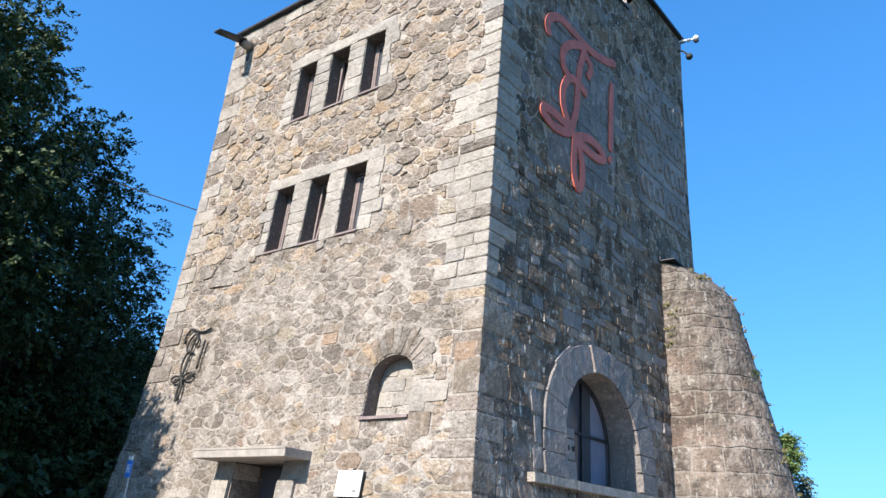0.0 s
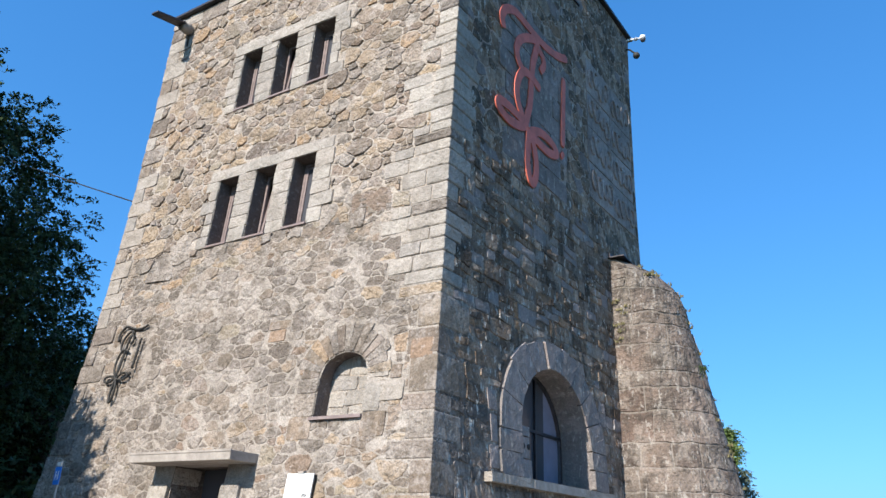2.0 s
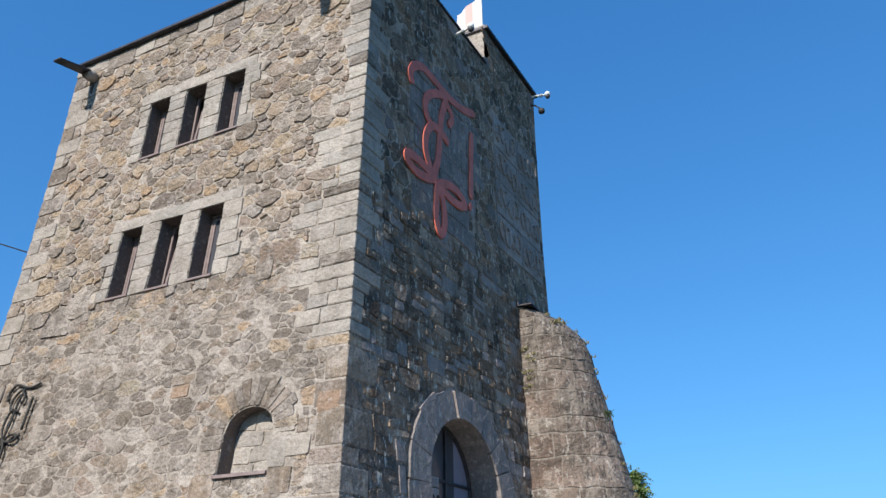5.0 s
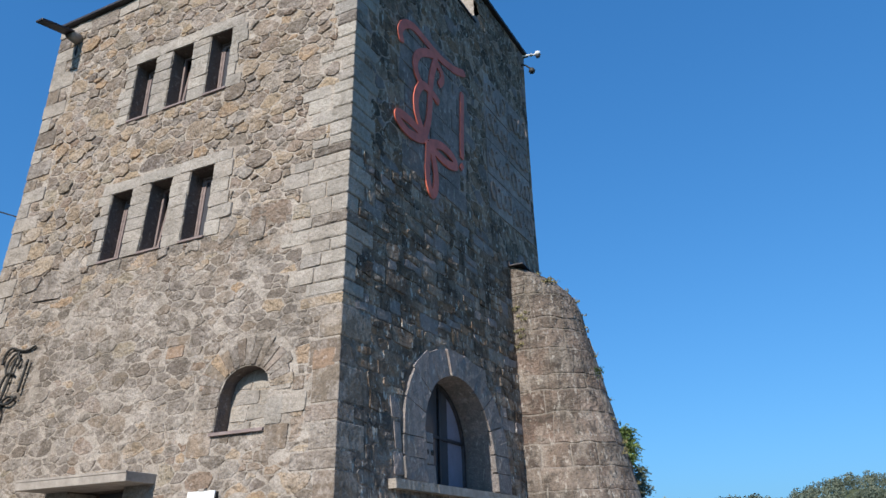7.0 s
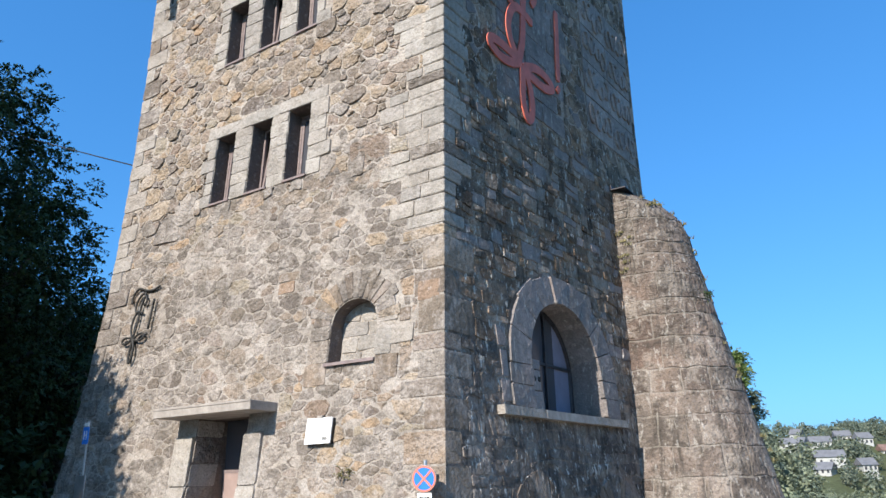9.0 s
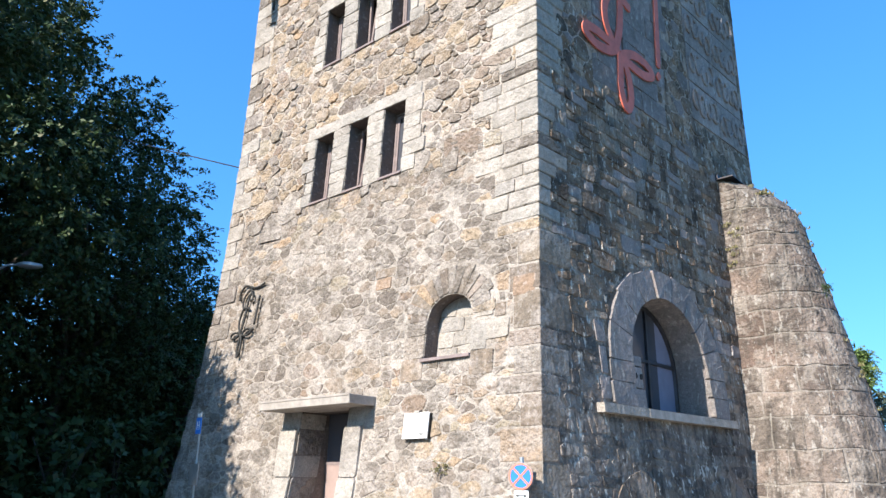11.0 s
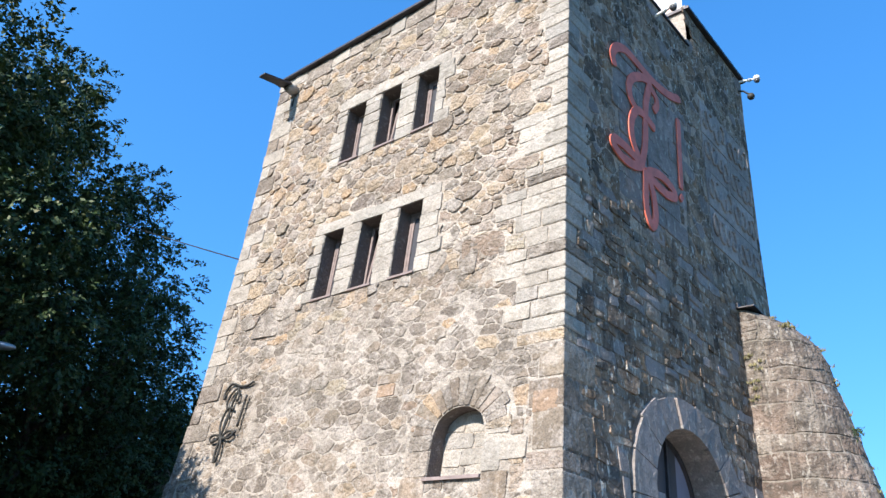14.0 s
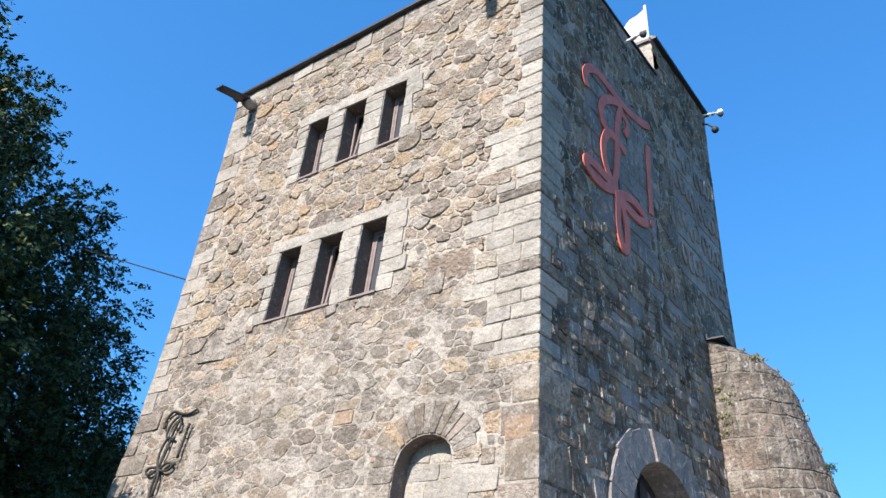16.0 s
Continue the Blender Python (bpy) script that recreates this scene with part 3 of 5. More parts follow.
for a in (3.5, 4.46):
    top = 4.0 + 1.41 * math.sqrt(1 - ((a - A_MID) / A_HALF) ** 2)
    under(part("mullion", box_bm(X_WIN - 0.04, X_WIN + 0.04, a - 0.035, a + 0.035, 3.24, top), M_METAL), arch_win)
under(part("transom_bar", box_bm(X_WIN - 0.035, X_WIN + 0.035, ARCH[0] + 0.05, ARCH[1] - 0.05, 4.24, 4.30), M_METAL), arch_win)


def arch_pane(a, b, name, x, mat, label=""):
    n = 8
    verts, faces = [], []
    for k in range(n + 1):
        u = a + (b - a) * k / n
        top = 4.0 + 1.41 * math.sqrt(max(0, 1 - ((u - A_MID) / (A_HALF - 0.05)) ** 2))
        verts += [(x, u, 3.24), (x, u, top)]
    faces = [(2 * k, 2 * k + 2, 2 * k + 3, 2 * k + 1) for k in range(n)]
    return under(mesh_object(name, verts, faces, mat, None, label), arch_win)


M_BLIND = plain_material("pale_blind_behind_glass", (0.23, 0.225, 0.29), 0.25, 0, 0.15, 1.5, 0.0)
arch_pane(ARCH[0] + 0.06, 3.5, "pane", X_WIN - 0.01, M_GLASS)
arch_pane(3.5, 4.46, "pane", X_WIN - 0.01, M_GLASS)
arch_pane(4.46, 4.93, "pane", X_WIN - 0.01, M_GLASS)
arch_pane(4.93, ARCH[1] - 0.06, "blind", X_WIN - 0.012, M_BLIND, "pale lavender blind behind glass")
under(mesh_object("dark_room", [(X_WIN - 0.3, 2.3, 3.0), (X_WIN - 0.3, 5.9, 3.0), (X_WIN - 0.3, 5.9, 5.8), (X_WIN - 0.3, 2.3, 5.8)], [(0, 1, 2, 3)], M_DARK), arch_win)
sill_block = slab_face(H, 1.42, 2.9, 3.01, 3.17, -0.1, 0.16, "window_ledge", M_ASHLAR, arch_win)
slab_face(H, 2.91, 5.0, 3.005, 3.165, -0.1, 0.165, "window_ledge", M_CONCRETE, arch_win)
slab_face(H, 5.01, 6.66, 3.01, 3.17, -0.1, 0.16, "window_ledge", M_ASHLAR, arch_win)
for o in arch_win.children:
    if o.name.startswith("window_ledge"):
        o.matrix_parent_inverse = Matrix.Translation(arch_win.location).inverted()
vent = thing("wall_vent", "pair of small round vents in the arch's jamb", "vent", H(2.6, 3.95))
for a in (2.80, 3.0):
    under(part("hole", tube_bm([H(a + 0.06, 3.77, -0.02), H(a + 0.06, 3.77, 0.022)], 0.055, 10), M_DARK), vent)

# ---- roof edge ----
coping = thing("coping_sunny", "dark metal roof edge on the tower's top", "roof edge", (-5, 0.6, 16), kind="structure")
for k in range(5):
    a, b = -10.2 + 2.0 * k, -10.2 + 2.0 * (k + 1) - 0.012
    bm = box_bm(a, min(b, shade_x(16) + 0.1), sunny_y(16) - 0.16, sunny_y(16) + 0.35, 15.98, 16.06, 0.01)
    under(part("sheet", bm, M_METAL), coping)
    bm = box_bm(a, min(b, shade_x(16) + 0.1), sunny_y(16) - 0.10, sunny_y(16) + 0.3, 16.062, 16.12, 0.01)
    under(part("capstone", bm, M_CONCRETE), coping)
coping2 = thing("coping_shaded", "dark metal edge along the stepped parapet", "roof edge", (0, 6, 17), kind="structure")


def edge_strip(y0, y1, z, over, name, mat, thick=0.07, inner=0.5):
    x0, x1 = shade_x(z) + SKEW * y0, shade_x(z) + SKEW * y1
    v = []
    for zz in (z, z + thick):
        v += [(x0 - inner, y0, zz), (x0 + over, y0, zz), (x1 + over, y1, zz), (x1 - inner, y1, zz)]
    return under(mesh_object(name, v, [(3, 2, 1, 0), (4, 5, 6, 7), (0, 1, 5, 4), (1, 2, 6, 5), (2, 3, 7, 6), (3, 0, 4, 7)], mat), coping2)


edge_strip(sunny_y(16.7) - 0.05, STEP_Y - 0.01, TOP_LOW, 0.06, "sheet", M_METAL, 0.05)
edge_strip(STEP_Y - 0.08, BACK + 0.12, TOP_HIGH, 0.13, "sheet", M_METAL, 0.09, 3.0)
edge_strip(STEP_Y - 0.05, STEP_Y + 0.6, TOP_HIGH + 0.092, 0.02, "capstone", M_CONCRETE, 0.08, 2.2)


# ---- fittings high on the walls ----
def floodlight(at):
    f = thing("floodlight", "dark flat floodlight on a grey wall bracket", "floodlight", at, group="roof floodlights")
    part("housing", tube_bm([(0, 0.02, 0), (0, -0.14, 0), (0, -0.34, 0.0)], [0.13, 0.17, 0.15], 12), M_CONCRETE, f, "grey round housing", True)
    bm = box_bm(-0.17, 0.17, -1.22, -0.30, 0.0, 0.07, 0.02)
    for v in bm.verts:
        v.co.z += (-v.co.y - 0.3) * -0.26
        v.co.x *= 1.0 + 0.25 * (v.co.y + 0.3)
    part("lamp_head", bm, M_METAL, f)
    part("arm", tube_bm([(0, 0, -0.1), (0, -0.05, -0.45), (0, 0.03, -0.62)], 0.03, 6), M_IRON, f)
    return f


lamp = floodlight(S(-9.28, 15.38, 0.0))
copy_thing(lamp, Matrix.Translation(S(-1.5, 15.45, 0.0)))


def dome_camera(at, out, name_label):
    c = thing("security_camera", name_label, "camera", at, group="security cameras")
    part("bracket", tube_bm([(-0.12, 0, -0.05), (0.05, 0, 0), (out - 0.08, 0, 0.06)], 0.035, 8), M_LAMPWHITE, c)
    part("collar", tube_bm([(out * 0.45, 0, 0.0), (out * 0.6, 0, 0.05)], 0.06, 10), M_STEEL, c)
    bm = tube_bm([(out, 0, 0.19), (out, 0, 0.15), (out, 0, 0.02)], [0.04, 0.095, 0.10], 14)
    hood = part("hood", bm, M_LAMPWHITE, c, "white hood", True)
    bm = bmesh.new()
    bmesh.ops.create_uvsphere(bm, u_segments=14, v_segments=8, radius=0.09)
    for v in bm.verts:
        v.co += Vector((out, 0, 0.0))
    part("dome", bm, M_GLASS, hood, "dark glass dome", True)
    return c


cam_a = dome_camera(H(4.65, TOP_LOW - 0.36, 0.0), 0.5, "white dome security camera on the parapet")
c2 = copy_thing(cam_a, Matrix.Translation(H(BACK - 0.1, TOP_HIGH - 0.05, 0.05)) @ Matrix.Rotation(radians(28), 4, "Z"))
c3 = thing("security_camera", "dark dome camera below the roof edge", "camera", H(BACK - 0.25, 17.35, 0.0), group="security cameras")
part("bracket", tube_bm([(-0.05, 0, 0.25), (0.15, 0.05, 0.2), (0.32, 0.1, 0.02)], 0.03, 8), M_IRON, c3)
bm = bmesh.new()
bmesh.ops.create_uvsphere(bm, u_segments=14, v_segments=8, radius=0.115)
for v in bm.verts:
    v.co += Vector((0.34, 0.1, -0.06))
part("dome", bm, M_IRON, c3, "", True)

flag = thing("flag", "white flag with pale red stripe on a white pole", "flag", H(STEP_Y + 0.35, TOP_HIGH + 0.17, -0.25))
part("pole", tube_bm([(0, 0, 0), (0, 0, 1.75)], 0.045, 10), M_WHITE, flag)
v, f = [], []
for i in range(13):
    for j in range(9):
        s, t = i / 12, j / 8
        drop = 0.55 * s
        v.append((-0.05 - 0.75 * s, -0.12 * s + 0.07 * math.sin(9 * s + 1.5 * t) * s, 1.62 - drop * (1 - 0.3 * t) - (1.35 - 0.5 * s) * t))
f = [(i * 9 + j, i * 9 + j + 1, (i + 1) * 9 + j + 1, (i + 1) * 9 + j) for i in range(12) for j in range(8)]
M_FLAG, _nt, _b = material("white_and_red_cloth", 0.8)
_pos = _nt.nodes.new("ShaderNodeTexCoord").outputs["Object"]
_sep = _nt.nodes.new("ShaderNodeSeparateXYZ")
_nt.links.new(_pos, _sep.inputs[0])
_nt.links.new(ramp(_nt, calc(_nt, "ADD", calc(_nt, "MULTIPLY", _sep.outputs[0], -1.2), 0.0), [(0.0, (0.66, 0.62, 0.61)), (0.30, (0.66, 0.62, 0.61)), (0.36, (0.62, 0.40, 0.36)), (0.62, (0.62, 0.42, 0.38)), (0.68, (0.66, 0.62, 0.61))]), _b.inputs["Base Color"])
part_flag = mesh_object("cloth", v, f, M_FLAG, flag, "", True)

# ---- carved panels on the shaded wall ----
for r in range(4):
    for c in range(2):
        y0, z0 = 7.0 + 1.62 * c, 10.75 + 1.12 * r
        p = thing("relief_panel", "weathered grey carved stone panel set in the wall", "relief panel", H(y0, z0), group="carved panels")
        slab = under(slab_face(H, y0, y0 + 1.58, z0, z0 + 1.08, -0.05, 0.03 + 0.006 * ((r + c) % 2), "slab", M_RELIEF), p)
        rr = random.Random(10 * r + c)
        for k in range(4):
            cy, cz = y0 + 0.25 + 0.36 * k, z0 + 0.54 + rr.uniform(-0.12, 0.12)
            ring = [H(cy + 0.17 * math.cos(a), cz + 0.30 * math.sin(a) * rr.uniform(0.8, 1.1), 0.055) for a in [j * math.tau * 0.8 / 9 + k for j in range(10)]]
            part("carving", tube_bm(ring, 0.035, 5), M_RELIEF, slab)


# ---- surroundings ----
def make_road():
    pts = [(-45, -16), (9, -16), (9, -3.2), (-11.6, -3.2), (-12.4, 2), (-12.6, 14), (-15, 40), (-19, 40), (-17.2, 14), (-17.2, -3), (-45, -5)]
    bm = bmesh.new()
    bm.faces.new([bm.verts.new((x, y, 0.012)) for x, y in pts])
    bmesh.ops.triangulate(bm, faces=bm.faces)
    return tagged(part("road", bm, M_ROAD), "grey asphalt road in front of the tower", "road", kind="structure")


make_road()
# Unseen pale paving, added to bounce warm sunlight onto the shaded wall.
bm = bmesh.new()
bm.faces.new([bm.verts.new((x, y, 0.018)) for x, y in ((-11.4, -3.15), (8.8, -3.15), (8.8, 12.5), (-11.4, 12.5))])
tagged(part("pavement", bm, M_BOUNCE_PAVING), "unseen pale paving added to bounce light up the tower", "pavement", kind="structure")

LEAF_DARK, _nt, _b = material("dark_tree_leaves", 0.62)
_geo = _nt.nodes.new("ShaderNodeNewGeometry")
_nt.links.new(ramp(_nt, _geo.outputs["Random Per Island"], [(0.0, (0.018, 0.036, 0.012)), (0.4, (0.035, 0.065, 0.018)), (0.75, (0.055, 0.085, 0.022)), (0.95, (0.075, 0.09, 0.028)), (1.0, (0.10, 0.085, 0.03))]), _b.inputs["Base Color"])
LEAF_LIGHT, _nt, _b = material("green_leaves", 0.85)
_geo = _nt.nodes.new("ShaderNodeNewGeometry")
_nt.links.new(ramp(_nt, _geo.outputs["Random Per Island"], [(0.0, (0.06, 0.10, 0.028)), (0.5, (0.12, 0.18, 0.05)), (1.0, (0.20, 0.25, 0.085))]), _b.inputs["Base Color"])
LEAF_MOSS, _nt, _b = material("dry_moss", 0.8)
_geo = _nt.nodes.new("ShaderNodeNewGeometry")
_nt.links.new(ramp(_nt, _geo.outputs["Random Per Island"], [(0.0, (0.10, 0.09, 0.04)), (0.5, (0.17, 0.15, 0.07)), (1.0, (0.28, 0.24, 0.13))]), _b.inputs["Base Color"])
M_BARK = plain_material("bark", (0.09, 0.075, 0.06), 0.95, 0, 0.4, 8.0, 0.8)


def crown_mesh(name, seed, width, height, leaves, size, mat):
    """Leaves gathered in many uneven clumps; the outline is ragged and has gaps."""
    rr = random.Random(seed)
    clumps = []
    n = 46
    for k in range(n):
        h = (k + 0.5) / n
        r = width * (0.35 + 0.65 * math.sin(math.pi * min(1, 0.12 + 0.80 * h))) * rr.uniform(0.55, 1.0)
        a = k * 2.4 + rr.uniform(-0.5, 0.5)
        clumps.append((Vector((r * math.cos(a), r * math.sin(a), height * h)), width * rr.uniform(0.22, 0.42)))
    verts, faces = [], []
    per = 14
    for _ in range(leaves // per):
        # a spray: leaves along a twig that grows outward and droops at its tip
        c, r = rr.choice(clumps)
        d = Vector((rr.gauss(0, 1), rr.gauss(0, 1), rr.gauss(0, 0.75))).normalized()
        root = c + d * r * rr.uniform(0.45, 0.95)
        way = (d + Vector((rr.uniform(-0.6, 0.6), rr.uniform(-0.6, 0.6), rr.uniform(-0.5, 0.35)))).normalized()
        long = size * rr.uniform(2.2, 4.2)
        for k in range(per):
            t = (k + rr.random()) / per
            p = root + way * long * t + Vector((0, 0, -0.35 * long * t * t)) + Vector((rr.gauss(0, 1), rr.gauss(0, 1), rr.gauss(0, 1))) * size * 0.3
            x = (way + Vector((rr.gauss(0, 0.8), rr.gauss(0, 0.8), rr.gauss(-0.3, 0.6)))).normalized()
            y = x.cross(d + Vector((rr.uniform(-0.7, 0.7), rr.uniform(-0.7, 0.7), rr.uniform(0.0, 1.2)))).normalized()
            s = size * rr.uniform(0.6, 1.25)
            i = len(verts)
            verts += [p - x * s * 0.5, p + y * s * 0.3, p + x * s * 0.62, p - y * s * 0.3]
            faces.append((i, i + 1, i + 2, i + 3))
    me = bpy.data.meshes.new(name)
    me.from_pydata(verts, [], faces)
    me.materials.append(mat)
    return me


def tree(at, seed, width, height, trunk, crown, label, group, scale=1.0, turn=0.0, girth=1.0):
    t = thing("tree", label, "tree", at, group)
    rr = random.Random(seed)
    bm = tube_bm([(0, 0, -0.5), (0.1, 0, trunk * 0.5), (0.0, 0.15, trunk), (0.1, 0.1, trunk + height * 0.7)], [0.34 * girth, 0.26 * girth, 0.2 * girth, 0.05 * girth], 9)
    part("trunk", bm, M_BARK, t, "", True)
    for k in range(6):
        a, h = rr.uniform(0, 6.28), trunk + height * rr.uniform(0.0, 0.55)
        tip = Vector((width * 0.75 * math.cos(a), width * 0.75 * math.sin(a), h + height * 0.22))
        part("limb", tube_bm([(0.05, 0.1, h - 0.4), tip * 0.5 + Vector((0, 0, h * 0.42)), tip], [0.12 * girth, 0.08 * girth, 0.03 * girth], 6), M_BARK, t)
    c = new("crown", crown)
    c.parent = t
    c.location = (0, 0, trunk)
    t.rotation_euler = (0, 0, turn)
    t.scale = (scale, scale, scale)
    return t


crown_a = crown_mesh("crown", 3, 3.6, 12.0, 60000, 0.135, LEAF_DARK)
crown_b = crown_mesh("crown", 8, 4.0, 11.0, 60000, 0.135, LEAF_DARK)
# a dense wooded bank beyond the side road
BANK = [(-22.4, 4.0, 0.88), (-21.7, 1.2, 1.08), (-21.3, -3.6, 1.28), (-21.9, -8.0, 1.6), (-21, -13.5, 1.3), (-27, -1.5, 1.3), (-28, -8, 1.4), (-27, 4.0, 0.85), (-34, -4, 1.4)]
for i, (x, y, sc) in enumerate(BANK):
    tree((x, y, ground_height(x, y) - 0.2), 20 + i, 3.8, 11.5, 1.5 + 0.5 * (i % 3), crown_a if i % 2 else crown_b, "tall dark leafy tree on a shaded bank", "trees on the bank", sc, i * 1.7)
# the trees whose shade falls on the foot of the tower
tree((-11.0, -9.2, 0), 51, 2.3, 6.2, 3.9, crown_mesh("crown", 31, 2.25, 6.2, 34000, 0.28, LEAF_DARK), "unseen leafy tree beside the road, placed for its shade", "trees by the road", 1.0, 0.4)

# Out-of-view trees, added to keep sun and sky off the bank and tower foot.
for i, (x, y, sc) in enumerate([(-14.7, -10.6, 0.95), (-14.0, -15.5, 1.0), (-19.5, -15.5, 1.15), (-24.5, -18.0, 1.3)]):
    tree((x, y, 0), 90 + i, 3.2, 11.0, 2.2, crown_b if i % 2 else crown_a, "unseen leafy tree beside the road, placed for its shade", "trees by the road", sc, 1.1 * i)


def low_bush(at, seed, width, height, leaves, mat, label, size=0.22):
    b = thing("shrub", label, "shrub", at, "shrubs")
    c = new("foliage", crown_mesh("foliage", seed, width, height, leaves, size, mat))
    c.parent = b
    rr = random.Random(seed)
    for k in range(4):
        a = rr.uniform(0, 6.28)
        part("stem", tube_bm([(0, 0, -1.2), (0.2 * math.cos(a), 0.2 * math.sin(a), 0.3 * height), (0.6 * width * math.cos(a), 0.6 * width * math.sin(a), 0.8 * height)], [0.06, 0.05, 0.02], 6), M_BARK, b)
    return b


# undergrowth that covers the bank's foot
for i in range(10):
    y = -15 + 2.2 * i
    low_bush((-18.9 + 0.5 * math.sin(i * 2.1), y, 0.2), 60 + i, 1.7, 3.6, 1500, LEAF_DARK, "dense dark undergrowth along the bank", 0.3)
for i in range(7):
    low_bush((-24.0 + 0.6 * (i % 2), -6 + 2.0 * i, 2.0), 140 + i, 2.2, 5.0, 1800, LEAF_DARK, "dense dark undergrowth along the bank", 0.34)
for i, (x, y, z) in enumerate([(-25.5, 8.6, 4.4), (-27.5, 6.0, 4.6), (-29, 9.8, 4.6), (-26.5, 10.6, 4.4)]):
    low_bush((x, y, z), 160 + i, 2.4, 5.4, 4200, LEAF_DARK, "dense dark undergrowth along the bank", 0.34)
# behind the buttress, on the slope
tree((1.0, 16.2, ground_height(1.0, 16.2)), 81, 0.38, 1.35, 4.85, crown_mesh("crown", 81, 0.38, 1.22, 5200, 0.085, LEAF_LIGHT), "slim bright green young tree behind the buttress", "trees behind the buttress", girth=0.2)


HOMES = [(7.3, 322, 5.7, 2.0, 0), (7.0, 340, 10.7, 4.0, 0), (4.9, 342, 5.4, 3.0, 0), (9.0, 396, 10.7, 3.2, 0), (7.4, 400, 9.0, 2.8, 0), (4.8, 398, 5.7, 3.6, 0), (8.7, 432, 4.9, 4.0, 0), (6.0, 415, 6.6, 3.2, 0), (3.6, 390, 5.6, 3.0, 1), (1.0, 380, 5.0, 3.0, 1), (-3.0, 400, 6.2, 3.0, 0)]
# Leaf colour greyed and lightened: the distance haze is put into it.
LEAF_FAR, _nt, _b = material("haze_greyed_foliage", 0.8)
_geo = _nt.nodes.new("ShaderNodeNewGeometry")
_nt.links.new(ramp(_nt, _geo.outputs["Random Per Island"], [(0.0, (0.052, 0.07, 0.055)), (0.5, (0.105, 0.13, 0.092)), (0.85, (0.16, 0.18, 0.128)), (1.0, (0.21, 0.21, 0.135))]), _b.inputs["Base Color"])


tree((1.24, 16.4, ground_height(1.24, 16.4)), 82, 0.33, 1.2, 3.75, crown_mesh("crown", 82, 0.33, 1.0, 3000, 0.08, LEAF_FAR), "slim grey-green young tree behind the buttress", "trees behind the buttress", girth=0.2)


def forest():
    """Far trees over the valley side: nobody could count them."""
    rr = random.Random(5)
    verts, faces = [], []
    for _ in range(2300):
        yaw = rr.uniform(-28, 18)
        a = radians(yaw)
        d = 75 + 460 * rr.random() ** 0.7
        x, y = 6.6 + d * -math.sin(a), -9.8 + d * math.cos(a)
        if x < 6 and y < 24:
            continue
        # clearings: a meadow on the slope, and the gardens before the houses
        if 240 < d < 300 and 2.5 < yaw < 8.5:
            continue
        if any(abs(yaw - h[0]) < 0.9 and h[1] - 20 < d < h[1] + 9 for h in HOMES):
            continue
        g = ground_height(x, y)
        size = rr.uniform(3.5, 7.5) * (0.55 if d < 80 else 1.0)
        for _k in range(150):
            q = Vector((rr.gauss(0, 1), rr.gauss(0, 1), rr.gauss(0, 1))).normalized() * rr.uniform(0.6, 1.0)
            p = Vector((x + q.x * size * 0.5, y + q.y * size * 0.5, g + size * 0.55 + q.z * size * 0.6))
            u = Vector((rr.gauss(0, 1), rr.gauss(0, 1), rr.gauss(0, 1))).normalized()
            w = u.cross(q).normalized()
            s = size * 0.085 * rr.uniform(0.6, 1.3)
            i = len(verts)
            verts += [p - u * s, p + w * s * 0.6, p + u * s, p - w * s * 0.6]
            faces.append((i, i + 1, i + 2, i + 3))
    ob = mesh_object("far_woods", verts, faces, LEAF_FAR)
    return tagged(ob, "mixed green woods on the valley's far side", "woods", kind="stuff")


forest()


def house(at, wide, deep, high, turn, roof_mat, group="far houses"):
    h = thing("house", "small white house with a %s roof on the far hillside" % ("red" if roof_mat is M_TILE else "grey"), "house", at, group)
    wall = part("wall", box_bm(-wide / 2, wide / 2, -deep / 2, deep / 2, -3, high), M_FACADE, h)
    bm = bmesh.new()
    o = 0.5
    vs = [bm.verts.new(p) for p in ((-wide / 2 - o, -deep / 2 - o, high), (wide / 2 + o, -deep / 2 - o, high), (wide / 2 + o, deep / 2 + o, high), (-wide / 2 - o, deep / 2 + o, high), (-wide / 2 - o, 0, high + deep * 0.4), (wide / 2 + o, 0, high + deep * 0.4))]
    for f in ((0, 1, 5, 4), (2, 3, 4, 5), (0, 4, 3), (1, 2, 5), (3, 2, 1, 0)):
        bm.faces.new([vs[k] for k in f])
    part("roof", bm, roof_mat, h)
    for k in range(3):
        x = -wide / 2 + wide * (k + 0.5) / 3
        part("window", box_bm(x - 0.4, x + 0.4, -deep / 2 - 0.08, -deep / 2 + 0.05, high * 0.4, high * 0.4 + 1.4), M_GLASS, wall)
    h.rotation_euler = (0, 0, radians(turn))
    return h


M_FACADE = plain_material("pale_render", (0.44, 0.43, 0.40), 0.9, 0, 0.15, 0.4, 0.1)
M_TILE = plain_material("red_roof_tiles", (0.20, 0.125, 0.10), 0.85, 0, 0.25, 0.5, 0.3)
M_SLATE = plain_material("grey_roof_slates", (0.16, 0.16, 0.17), 0.8, 0, 0.25, 0.5, 0.3)
for i, (yaw, d, wd, hg, red) in enumerate(HOMES):
    a = radians(yaw)
    x, y = 6.6 - d * math.sin(a), -9.8 + d * math.cos(a)
    house((x, y, ground_height(x, y)), wd, 7, hg, yaw + (-18, 12, 25)[i % 3], M_TILE if red else M_SLATE)
LEAF_SLOPE, _nt, _b = material("pale_grey_green_leaves", 0.8)
_geo = _nt.nodes.new("ShaderNodeNewGeometry")
_nt.links.new(ramp(_nt, _geo.outputs["Random Per Island"], [(0.0, (0.085, 0.105, 0.075)), (0.5, (0.16, 0.19, 0.125)), (1.0, (0.26, 0.275, 0.17))]), _b.inputs["Base Color"])
